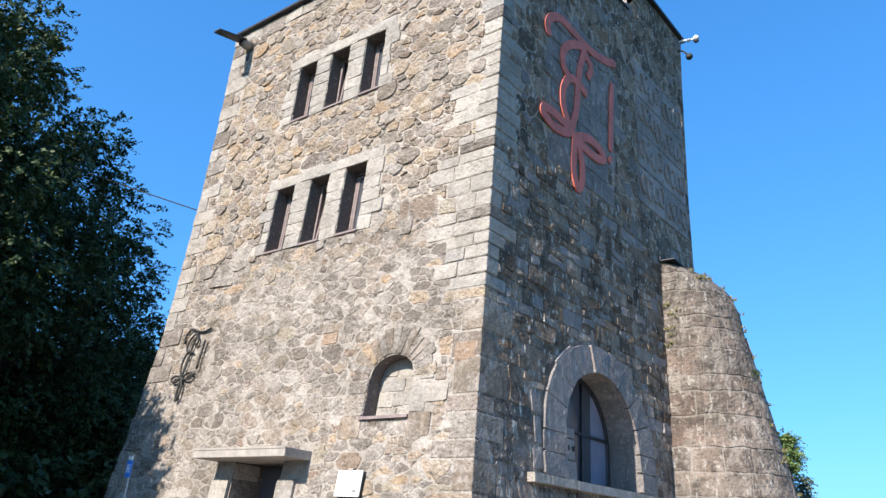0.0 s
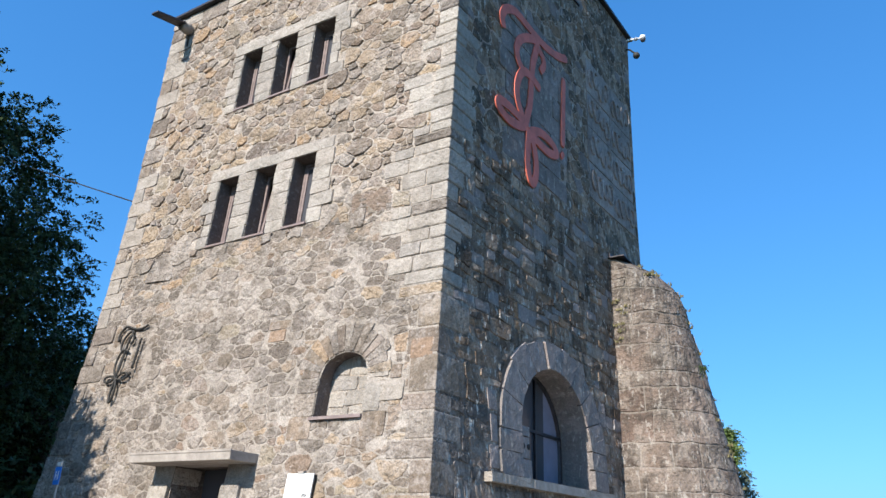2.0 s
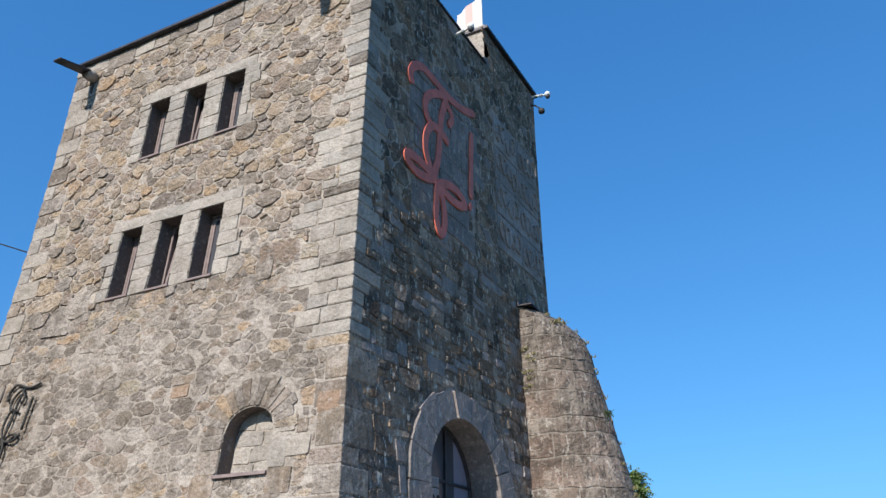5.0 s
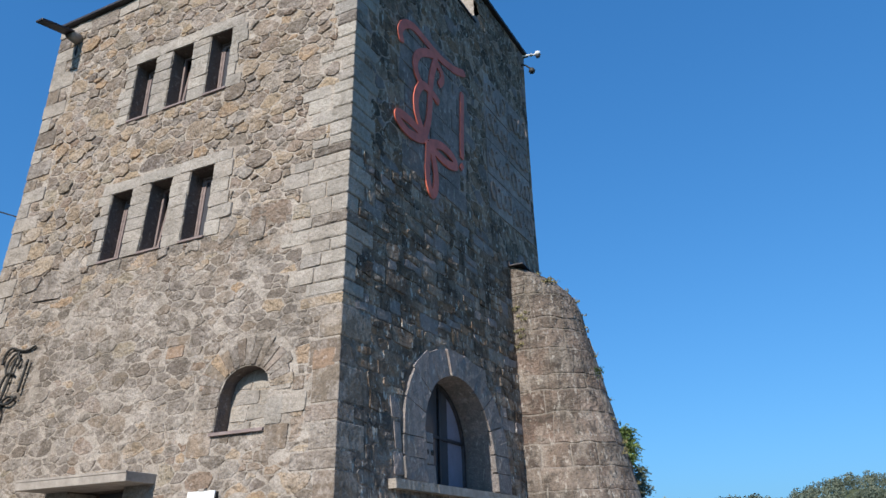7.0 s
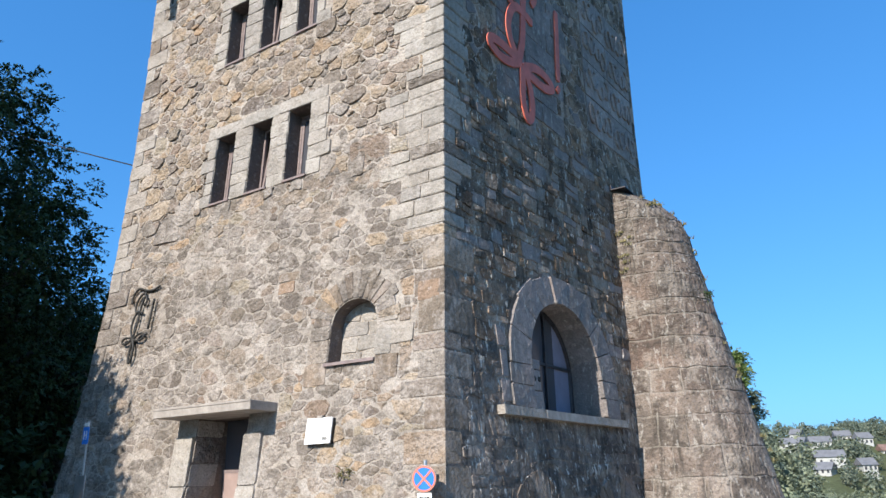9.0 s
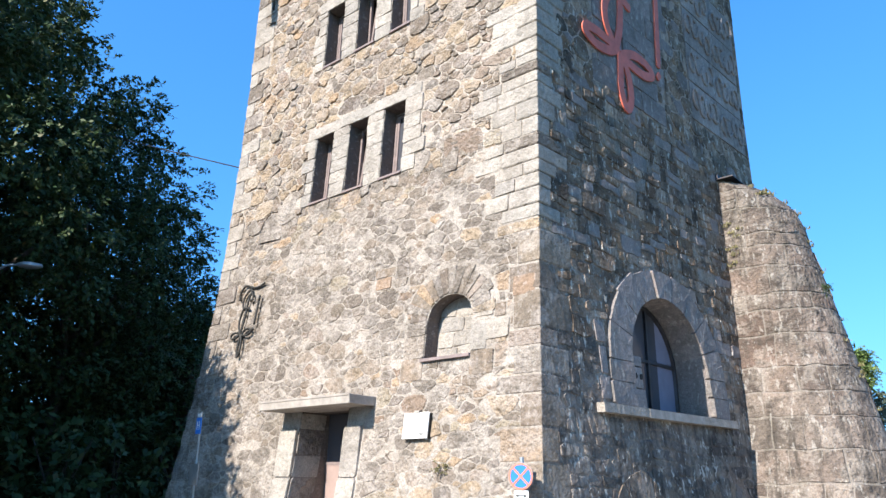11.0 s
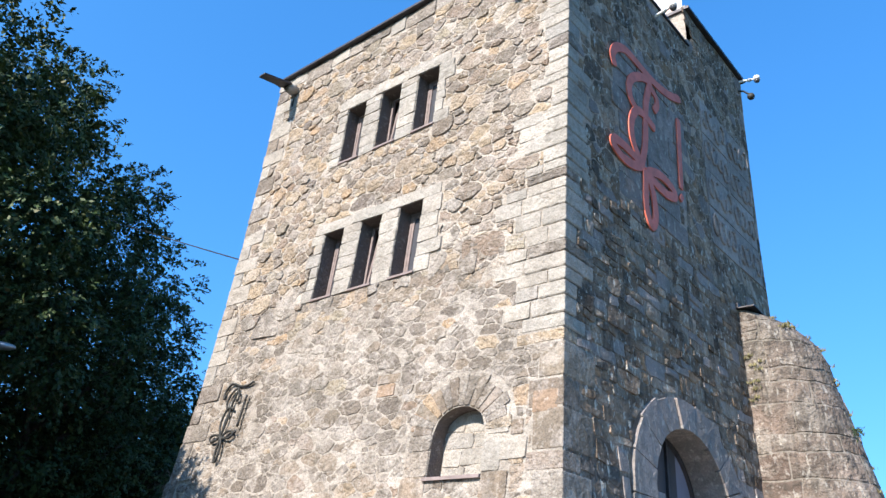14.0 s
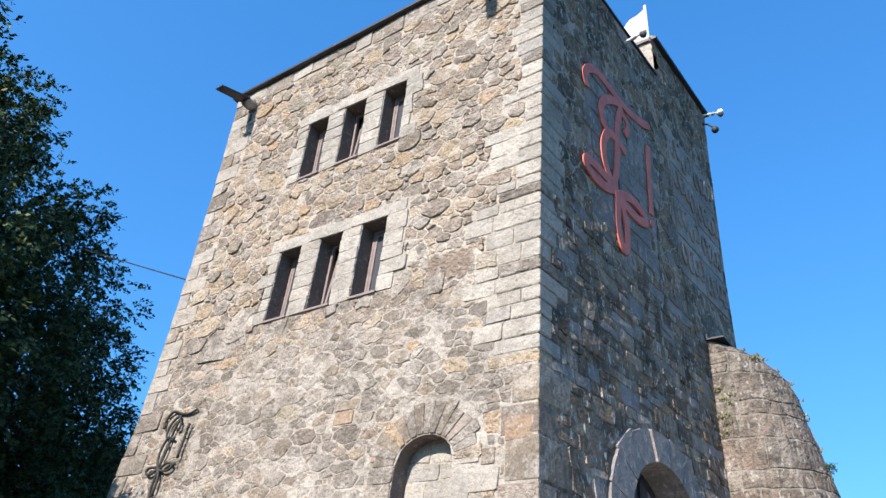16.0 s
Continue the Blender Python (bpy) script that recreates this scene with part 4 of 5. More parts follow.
crown_c = crown_mesh("crown", 44, 4.6, 14.0, 16000, 0.34, LEAF_SLOPE)
for i, (yaw, d, sc) in enumerate([(14.0, 90, 1.5), (11.6, 98, 1.45), (9.9, 112, 1.25), (8.2, 140, 1.05), (5.2, 150, 1.0), (2.6, 145, 1.05), (6.6, 175, 0.95)]):
    a = radians(yaw)
    x, y = 6.6 - d * math.sin(a), -9.8 + d * math.cos(a)
    tree((x, y, ground_height(x, y)), 120 + i, 4.0, 14.0, 2.5, crown_c, "grey-green leafy tree on the valley slope", "trees on the slope", sc, 0.9 * i)

# ---- street furniture ----
M_BLUE = plain_material("blue_sign_face", (0.03, 0.19, 0.62), 0.4, 0, 0.05, 4, 0)
M_SIGNRED = plain_material("red_sign_face", (0.68, 0.20, 0.14), 0.4, 0, 0.05, 4, 0)
sign = thing("no_stopping_sign", "round blue and red no-stopping sign on a steel post", "road sign", (0.42, -1.2, 0))
# it stands close before the wall's corner
_k = (sunny_y(1.95) - 0.30 + 9.8) / (-1.2 + 9.8)
sign.location = (6.3 + _k * (0.42 - 6.3), sunny_y(1.95) - 0.30, 1.9 + _k * 0.05 - 1.95 * _k)
sign.scale = (_k, _k, _k)
sign.rotation_euler = (0, 0, radians(14))
part("post", tube_bm([(0, 0, 0), (0, 0, 2.2)], 0.03, 10), M_STEEL, sign)


def disc(r0, r1, y, name, mat, depth=0.012, label=""):
    bm = bmesh.new()
    n = 32
    rows = []
    for yy in (y, y - depth):
        rows.append([[bm.verts.new((r * math.cos(k * math.tau / n), yy, 1.95 + r * math.sin(k * math.tau / n))) for k in range(n)] for r in (r0, r1)])
    for k in range(n):
        j = (k + 1) % n
        bm.faces.new((rows[1][0][k], rows[1][0][j], rows[1][1][j], rows[1][1][k]))
        bm.faces.new((rows[0][1][k], rows[0][1][j], rows[1][1][j], rows[1][1][k]))
        bm.faces.new((rows[0][0][k], rows[0][0][j], rows[1][0][j], rows[1][0][k]))
    return part(name, bm, mat, sign, label)


disc(0.001, 0.178, -0.035, "backing_plate", M_STEEL)
blue = disc(0.001, 0.148, -0.048, "blue_field", M_BLUE, 0.004)
disc(0.149, 0.175, -0.048, "red_rim", M_SIGNRED, 0.007)
for s in (1, -1):
    bm = box_bm(-0.145, 0.145, -0.058 - (0.0012 if s > 0 else 0), -0.054, -0.014, 0.014)
    bmesh.ops.rotate(bm, verts=bm.verts, matrix=Matrix.Rotation(radians(45 * s), 3, "Y"))
    bmesh.ops.translate(bm, verts=bm.verts, vec=(0, 0, 1.95))
    part("cross_bar", bm, M_SIGNRED, blue)
first_plate = part("arrow_plate", box_bm(-0.105, 0.105, -0.045, -0.035, 1.635, 1.765, 0.004), M_WHITE, sign, "white plate with a double arrow")
second_plate = part("sub_plate", box_bm(-0.142, 0.142, -0.047, -0.035, 1.33, 1.63, 0.004), M_WHITE, sign, "white supplementary plate")
part("arrow_shaft", box_bm(-0.05, 0.05, -0.0475, -0.0455, 1.692, 1.708), M_IRON, first_plate)
for s in (-1, 1):
    mesh_object("arrow_head", [(0.082 * s, -0.0475, 1.70), (0.045 * s, -0.0475, 1.728), (0.045 * s, -0.0475, 1.672)], [(0, 1, 2)], M_IRON, first_plate)
for k in range(3):
    part("text_line", box_bm(-0.10, 0.10 - 0.03 * k, -0.0495, -0.0475, 1.56 - 0.06 * k, 1.575 - 0.06 * k), M_IRON, second_plate)

stop = thing("stop_sign", "narrow blue sign with white letter on a steel post", "road sign", (-8.55, -0.78, 0))
part("post", tube_bm([(0, 0, 0), (0, 0, 3.3)], 0.022, 8), M_STEEL, stop)
panel = part("panel", box_bm(-0.10, 0.10, -0.05, -0.03, 2.83, 3.18, 0.004), M_BLUE, stop)
for x in (-0.055, 0.03):
    part("letter_bar", box_bm(x, x + 0.025, -0.056, -0.051, 2.92, 3.10), M_WHITE, panel)
part("letter_bar", box_bm(-0.03, 0.03, -0.056, -0.051, 2.995, 3.025), M_WHITE, panel)
part("cap_plate", box_bm(-0.07, 0.07, -0.05, -0.03, 3.20, 3.27), M_WHITE, stop)
part("timetable", box_bm(-0.17, 0.17, -0.05, -0.03, 1.75, 2.2, 0.004), M_STEEL, stop)

lamp_post = thing("street_lamp", "grey street lamp with a curved arm against dark trees", "street lamp", (-17.1, -3.6, 0))
part("pole", tube_bm([(0, 0, 0), (0, 0, 4), (0, 0, 7.3)], [0.09, 0.07, 0.05], 10), M_STEEL, lamp_post)
part("arm", tube_bm([(0, 0, 6.7), (0.3, 0.45, 7.45), (0.55, 0.8, 7.75), (0.75, 1.1, 7.8)], 0.035, 8), M_STEEL, lamp_post)
part("brace", tube_bm([(0, 0, 7.2), (0.27, 0.4, 7.38)], 0.02, 6), M_STEEL, lamp_post)
bm = bmesh.new()
bmesh.ops.create_uvsphere(bm, u_segments=14, v_segments=8, radius=1)
for v in bm.verts:
    v.co = Vector((v.co.x * 0.36, v.co.y * 0.15, v.co.z * 0.11))
bmesh.ops.rotate(bm, verts=bm.verts, matrix=Matrix.Rotation(radians(58), 3, "Z"))
bmesh.ops.translate(bm, verts=bm.verts, vec=(0.88, 1.3, 7.8))
part("lamp_head", bm, M_STEEL, lamp_post, "pale oval lamp head", True)

cable = thing("overhead_cable", "thin black cable from the tower to the trees", "cable", (-10, 1.2, 10))
pts = []
for k in range(17):
    t = k / 16
    pts.append(Vector((-10.1, 0.95, 10.15)).lerp(Vector((-30, -0.9, 18.8)), t) - Vector((0, 0, 0.5 * t * (1 - t))))
under(part("wire", tube_bm(pts, 0.018, 5), M_IRON), cable)

bank_wall = thing("retaining_wall", "rough grey stone retaining wall below the wooded bank", "wall", (-22, 6, 0), kind="structure")
under(part("core", box_bm(-24.5, -20.9, 6.2, 7.6, -0.2, 6.4, 0.05), M_BROWN), bank_wall)
rr = random.Random(77)
z = 0.0
while z < 6.2:
    h = rr.uniform(0.32, 0.5)
    x = -24.4
    while x < -21.0:
        w = min(rr.uniform(0.5, 0.95), -20.92 - x)
        if w > 0.15:
            under(part("stone", box_bm(x, x + w - 0.03, 6.12 + rr.uniform(0, 0.05), 6.3, z, z + h - 0.03), M_GREY), bank_wall)
        x += w
    z += h


def tufts(name, label, spots, blades, mat, low, high):
    rr = random.Random(len(spots))
    verts, faces = [], []
    for c, spread in spots:
        for _ in range(blades):
            p = Vector(c) + Vector((rr.gauss(0, spread), rr.gauss(0, spread), 0))
            d = Vector((rr.gauss(0, 0.35), rr.gauss(0, 0.35), 1)).normalized() * rr.uniform(low, high)
            s = Vector((rr.gauss(0, 1), rr.gauss(0, 1), 0)).normalized() * 0.018
            i = len(verts)
            verts += [p - s, p + s, p + d * 0.6 + s * 0.7, p + d]
            faces.append((i, i + 1, i + 2, i + 3))
    return tagged(mesh_object(name, verts, faces, mat), label, "grass", kind="stuff")


tufts("weeds", "tall weeds at the tower's foot", [((-9.6 + 0.45 * k, -0.95 + 0.08 * math.sin(k), 0), 0.16) for k in range(9)] + [((1.1 + 0.05 * k, 2.0 + 0.6 * k, 0), 0.18) for k in range(9)], 90, LEAF_LIGHT, 0.5, 1.5)
for i, (p, w) in enumerate([(H(3.4, 1.0, 0.12), 0.34), (H(4.2, 0.75, 0.12), 0.45), (Vector((2.25, 8.5, 6.2)), 0.10), (H(5.6, 0.8, 0.1), 0.4), (S(-1.82, 2.0, 0.02), 0.13)]):
    b = thing("wall_plant", "small weed rooted in the stone joints", "plant", p, "wall plants")
    c = new("leaves", crown_mesh("leaves", 200 + i, w * 0.7, w * 1.1, 280, 0.04, LEAF_MOSS if i > 3 else LEAF_DARK))
    c.parent = b


# ---- masonry, piece by piece ----
def clip(poly, px, pz, nx, nz):
    """The part of a convex outline on the side of a line away from its normal."""
    out = []
    for i in range(len(poly)):
        a, b = poly[i], poly[(i + 1) % len(poly)]
        da, db = (a[0] - px) * nx + (a[1] - pz) * nz, (b[0] - px) * nx + (b[1] - pz) * nz
        if da <= 0:
            out.append(a)
        if da * db < 0:
            t = da / (da - db)
            out.append((a[0] + (b[0] - a[0]) * t, a[1] + (b[1] - a[1]) * t))
    return out


def scatter(rr, u0, u1, z0, z1, sizes, stretch):
    """Seeds of uncoursed rubble: large stones first, smaller ones packed between them."""
    grid, out = {}, []
    for r, tries in sizes:
        for _ in range(tries):
            u, z, q = rr.uniform(u0, u1), rr.uniform(z0, z1), r * rr.uniform(0.86, 1.14)
            key = (int(u // 0.8), int(z // 0.8))
            near = [p for a in (-1, 0, 1) for b in (-1, 0, 1) for p in grid.get((key[0] + a, key[1] + b), ())]
            if all((p[0] - u) ** 2 + ((p[1] - z) * stretch) ** 2 > (0.9 * (p[2] + q)) ** 2 for p in near):
                grid.setdefault(key, []).append((u, z, q))
                out.append((u, z, q))
    return out


def packed(seeds, stretch, reach=0.95):
    """Outlines round seeds of unlike size: a joint lies nearer to the smaller stone."""
    grid = {}
    for p in seeds:
        grid.setdefault((int(p[0] // reach), int(p[1] // reach)), []).append(p)
    polys = []
    for u, z, r in seeds:
        near = [p for a in (-1, 0, 1) for b in (-1, 0, 1) for p in grid.get((int(u // reach) + a, int(z // reach) + b), ()) if (p[0], p[1]) != (u, z)]
        near.sort(key=lambda p: (p[0] - u) ** 2 + ((p[1] - z) * stretch) ** 2 - p[2] ** 2)
        poly = [(u - r * 2.1, z - r * 1.7), (u + r * 2.1, z - r * 1.7), (u + r * 2.1, z + r * 1.7), (u - r * 2.1, z + r * 1.7)]
        for pu, pz, pr in near[:20]:
            du, dz = pu - u, pz - z
            t = 0.5 + (r * r - pr * pr) / (2 * (du * du + (dz * stretch) ** 2))
            poly = clip(poly, u + du * t, z + dz * t, du, dz * stretch * stretch)
            if len(poly) < 3:
                break
        polys.append(poly)
    return polys


def coursed(rr, u0, u1, z0, z1, course, width):
    """Outlines of roughly squared stones in uneven courses."""
    polys, z = [], z0

    def at(u, zz):
        w = noise.noise_vector(Vector((u * 0.7, zz * 1.3, 4.0)))
        return u + 0.06 * w.x, zz + 0.07 * w.y
    while z < z1:
        h = rr.uniform(*course)
        u = u0 - rr.uniform(0, 0.5)
        while u < u1:
            w = rr.uniform(*width) if rr.random() < 0.7 else rr.uniform(width[0] * 0.5, width[0] * 1.2)
            cuts = [z, z + h * rr.uniform(0.4, 0.6), z + h] if h > 0.3 and rr.random() < 0.35 else [z, z + h]
            slant = rr.uniform(-0.035, 0.035)
            for a, b in zip(cuts, cuts[1:]):
                polys.append([at(u, a), at(u + w, a), at(u + w + slant, b), at(u + slant, b)])
            u += w
        z += h
    return polys


def middle(poly):
    return sum(p[0] for p in poly) / len(poly), sum(p[1] for p in poly) / len(poly)


def area(poly):
    return abs(sum(poly[i][0] * poly[i - 1][1] - poly[i - 1][0] * poly[i][1] for i in range(len(poly)))) / 2


def stone_geometry(fun, poly, gap, proud, cut, rough, rr):
    """A stone: its outline drawn in by the joint, corners knocked off, edges rounded, its face uneven."""
    cu, cz = middle(poly)
    ring = []
    for u, z in poly:
        d = math.hypot(u - cu, z - cz) or 1
        k = max(0.3, 1 - gap * 1.25 / d)
        ring.append((cu + (u - cu) * k, cz + (z - cz) * k))
    pts = []
    n = len(ring)
    for i in range(n):
        a, b = ring[i], ring[(i + 1) % n]
        for t in ((cut, 0.5, 1 - cut) if rough > 0.007 and math.hypot(b[0] - a[0], b[1] - a[1]) > 0.16 else (cut, 1 - cut)):
            pu, pz = a[0] + (b[0] - a[0]) * t, a[1] + (b[1] - a[1]) * t
            if rough > 0.007:
                w = noise.noise_vector(Vector((pu * 3.1, pz * 3.1, 0.5))) * 0.045
                q = noise.noise_vector(Vector((pu * 9.0, pz * 9.0, 3.5))) * 0.02
                pu, pz = pu + w.x + q.x, pz + w.y + q.y
            pts.append((pu + rr.uniform(-rough, rough), pz + rr.uniform(-rough, rough)))
    m = len(pts)
    size = math.sqrt(area(ring) + 1e-6)
    edge = min(0.016, size * 0.08) if rough > 0.007 else 0.009
    verts = [fun(u, z, -0.01) for u, z in pts]
    tilt_u, tilt_z = rr.uniform(-0.05, 0.05), rr.uniform(-0.05, 0.05)
    for u, z in pts:
        d = math.hypot(u - cu, z - cz) or 1
        k = 1 - edge / d
        verts.append(fun(cu + (u - cu) * k, cz + (z - cz) * k, proud + min(proud, 0.04) * rr.uniform(-0.25, 0.05) + (rough > 0.004) * max(-0.02, min(0.02, (u - cu) * tilt_u + (z - cz) * tilt_z))))
    verts.append(fun(cu + rr.uniform(-0.2, 0.2) * size, cz + rr.uniform(-0.2, 0.2) * size, proud + min(proud, 0.04) * rr.uniform(-0.1, 0.2) + (rough > 0.004) * rr.uniform(-0.006, 0.01)))
    faces = []
    for i in range(m):
        j = (i + 1) % m
        faces += [(i, j, m + j, m + i), (m + i, m + j, 2 * m)]
    return verts, faces


class Masonry:
    """Collects the stones of a wall: those of a chosen stretch become parts, the rest one joined part."""

    def __init__(self, parent, chosen, most=300):
        self.parent, self.chosen, self.most, self.made = parent, chosen, most, 0
        self.verts, self.faces, self.slots, self.mats = [], [], [], []

    def add(self, name, verts, faces, mat, at, smooth=False):
        if self.chosen(at) and self.made < self.most:
            self.made += 1
            under(mesh_object(name, verts, faces, mat, None, "", smooth), self.parent)
            return
        if mat not in self.mats:
            self.mats.append(mat)
        n, slot = len(self.verts), self.mats.index(mat)
        self.verts += verts
        self.faces += [tuple(i + n for i in f) for f in faces]
        self.slots += [slot] * len(faces)

    def finish(self, name, label):
        me = bpy.data.meshes.new(name)
        me.from_pydata([tuple(v) for v in self.verts], [], self.faces)
        for m in self.mats:
            me.materials.append(m)
        me.polygons.foreach_set("material_index", self.slots)
        me.update()
        ob = new(name, me)
        under(ob, self.parent)
        return tagged(ob, label, kind="stuff")


def block(mas, fun, u0, u1, z0, z1, proud, mat, rr, name="block", gap=0.005):
    poly = [(u0, z0), (u1, z0), (u1, z1), (u0, z1)]
    v, f = stone_geometry(fun, poly, gap, proud, 0.06, 0.006, rr)
    mas.add(name, v, f, mat, ((u0 + u1) / 2, (z0 + z1) / 2), False)


def keep_off(poly, rects, rings):
    for a, b, c, d in rects:
        if not poly:
            return poly
        cu, cz = middle(poly)
        lo_u, hi_u = min(p[0] for p in poly), max(p[0] for p in poly)
        lo_z, hi_z = min(p[1] for p in poly), max(p[1] for p in poly)
        if hi_u <= a or lo_u >= b or hi_z <= c or lo_z >= d:
            continue
        sides = [(a - cu, a, 0, 1, 0), (cu - b, b, 0, -1, 0), (c - cz, 0, c, 0, 1), (cz - d, 0, d, 0, -1)]
        best = max(sides, key=lambda s: s[0])
        if best[0] < -0.12:
            return []
        poly = clip(poly, best[1], best[2], best[3], best[4])
        if len(poly) < 3:
            return []
    for mu, mz, ru, rz in rings:
        if not poly:
            return poly
        cu, cz = middle(poly)
        if cz < mz - 0.3:
            continue
        e = math.hypot((cu - mu) / ru, (cz - mz) / rz)
        if e > 2.2:
            continue
        if e < 0.9:
            return []
        pu, pz = mu + (cu - mu) / e, mz + (cz - mz) / e
        poly = clip(poly, pu, pz, -(cu - mu) / ru ** 2, -(cz - mz) / rz ** 2)
        if len(poly) < 3:
            return []
    return poly


# ---- sunny wall ----
rr = random.Random(11)
mas_s = Masonry(wall_s, lambda p: p[1] < 5.6 and p[0] > -8.5)
keep_s = [(o[0], o[1], o[2], arch_top(o, (o[0] + o[1]) / 2)) for o in S_OPEN]
# quoins of the near corner, each one stone on both faces
quoins = thing("corner_quoins", "dressed corner stones, pale above and brown below", "quoins", (0, 0, 0), kind="structure")
quoin_rects_h = []
z, k = 0.5, 0
while z < 15.9:
    low = z < 6.2
    h = rr.uniform(0.3, 0.66) if low else rr.uniform(0.19, 0.37)
    h = min(h, 15.98 - z)
    if z < 6.25 < z + h:
        h = 6.25 - z
    if h < 0.1:
        z += h
        continue
    ls = (rr.uniform(0.5, 0.95) if rr.random() < 0.5 else rr.uniform(0.26, 0.5)) if not low else (rr.uniform(0.6, 0.9) if k % 2 else rr.uniform(0.35, 0.55))
    lh = (rr.uniform(0.3, 0.5) if rr.random() < 0.5 else rr.uniform(0.5, 0.9)) if not low else (rr.uniform(0.35, 0.5) if k % 2 else rr.uniform(0.6, 0.9))
    p = rr.uniform(0.006, 0.016) if low else rr.uniform(0.012, 0.034)
    verts = []
    for zz in (z + 0.008, z + 0.03, z + h - 0.03, z + h - 0.008):
        q = p if 0 < zz - z - 0.02 < h - 0.04 else p - 0.016
        x, y = shade_x(zz) , sunny_y(zz)
        x += SKEW * y
        e = 0.012 if q < p else 0.0
        verts += [Vector((x - ls, y + 0.01, zz)), Vector((x - ls + e, y - q, zz)), Vector((x + q - e - 0.01, y - q, zz)), Vector((x + q, y - q + e + 0.01, zz)),
                  Vector((x + SKEW * lh + q, y + lh - e, zz)), Vector((x + SKEW * lh - 0.01, y + lh, zz))]
    faces = [(6 * a + b, 6 * a + b + 1, 6 * a + b + 7, 6 * a + b + 6) for a in range(3) for b in range(5)]
    faces += [(5, 4, 3, 2, 1, 0), (18, 19, 20, 21, 22, 23)]
    mesh_object("quoin", verts, faces, (rr.choice((M_BROWN, M_GREY, M_RUBBLE)) if low else (M_ASHLAR if rr.random() < 0.85 else M_GREY)), quoins)
    cx, cy = shade_x(z + h / 2), sunny_y(z + h / 2)
    if 6.25 <= z < 11.5 and rr.random() < (0.8 if z < 9.5 else 0.35):
        reach = rr.uniform(0.4, 0.8)
        block(mas_s, S, cx - ls - reach, cx - ls - 0.01, z + 0.01, z + h - 0.005, rr.uniform(0.012, 0.03), M_ASHLAR, rr)
        keep_s.append((cx - ls - reach, 6.0, z, z + h))
    keep_s.append((cx - ls, 6.0, z, z + h))
    quoin_rects_h.append((-6.0, cy + lh, z, z + h))
    z += h
    k += 1
# quoins of the far corner
z, k = 0.6, 0
while z < 15.9:
    h = min(rr.uniform(0.36, 0.52), 15.98 - z)
    w = rr.uniform(0.7, 0.95) if k % 2 else rr.uniform(0.35, 0.5)
    block(mas_s, S, left_x(z), left_x(z) + w, z, z + h, 0.03, M_ASHLAR if z > 6 and rr.random() < 0.7 else M_GREY, rr)
    keep_s.append((-11, left_x(z) + w, z, z + h))
    z += h
    k += 1
# dressed surrounds of the two rows of windows
for row, z0, z1, head, ends in ((LOW_WIN, 8.12, 9.86, 0.30, (-7.02, -3.16)), (UP_WIN, 11.90, 13.62, 0.33, (-7.05, -3.32))):
    cuts = [ends[0], row[0][1] + 0.3, row[1][1] + 0.22, ends[1]]
    for a, b in zip(cuts, cuts[1:]):
        block(mas_s, S, a, b, z1 + 0.004, z1 + head, 0.035, M_ASHLAR, rr)
    keep_s.append((ends[0], ends[1], z1, z1 + head))
    for a, b, edge in ((ends[0], row[0][0], -1), (row[0][1], row[1][0], 0), (row[1][1], row[2][0], 0), (row[2][1], ends[1], 1)):
        z, k = z0 - 0.03, 0
        while z < z1 - 0.05:
            h = min(rr.uniform(0.24, 0.36), z1 - z)
            if z1 - z - h < 0.1:
                h = z1 - z
            aa = a + (rr.uniform(-0.16, 0.1) if edge < 0 else 0)
            bb = b + (rr.uniform(-0.12, 0.2) if edge > 0 else 0)
            block(mas_s, S, aa, bb, z, z + h, 0.03 + rr.uniform(0, 0.008), M_ASHLAR, rr)
            keep_s.append((aa, bb, z, z + h))
            z += h
# a paler course under the roof edge
u = -9.4
while u < -1.0:
    w = rr.uniform(0.5, 1.1)
    h = rr.uniform(0.26, 0.5)
    block(mas_s, S, u, u + w, 15.97 - h, 15.97, 0.03, M_ASHLAR if rr.random() < 0.7 else M_GREY, rr)
    keep_s.append((u, u + w, 15.97 - h, 16.2))
    u += w
# voussoirs over the niche
N_MID, N_HALF = (NICHE[0] + NICHE[1]) / 2, (NICHE[1] - NICHE[0]) / 2
ring_s = [(N_MID, NICHE[3], 1.14, 1.08)]
n = 15
for k in range(n):
    a0, a1 = math.pi * (1 - k / n), math.pi * (1 - (k + 1) / n)
    ro = rr.uniform(0.98, 1.16)
    poly = [(N_MID + (N_HALF + 0.01) * math.cos(a), NICHE[3] + (NICHE[4] + 0.01) * math.sin(a)) for a in (a0, a1)]
    poly += [(N_MID + ro * math.cos(a), NICHE[3] + ro * 0.93 * math.sin(a)) for a in (a1, a0)]
    v, f = stone_geometry(S, poly, 0.007, 0.028, 0.07, 0.006, rr)
    mas_s.add("voussoir", v, f, rr.choice((M_BROWN, M_GREY, M_RUBBLE)), (N_MID, 5.0))
for side in (0, 1):
    z = 3.6
    while z < 4.5:
        h = min(rr.uniform(0.36, 0.5), 4.72 - z)
        w = rr.uniform(0.35, 0.75)
        a, b = (NICHE[0] - w, NICHE[0]) if side == 0 else (NICHE[1], NICHE[1] + w)
        block(mas_s, S, a, b, z, z + h, 0.02, rr.choice((M_GREY, M_ASHLAR, M_BROWN)), rr)
        keep_s.append((a, b, z, z + h))
        z += h
M_OCHRE = stone_material("ochre_stone", [(0.30, 0.205, 0.14), (0.27, 0.185, 0.13)], 0.6, (0.12, 0.085, 0.06), 12, 0.1, 0, 0.5, 0.2, relief=0.03)
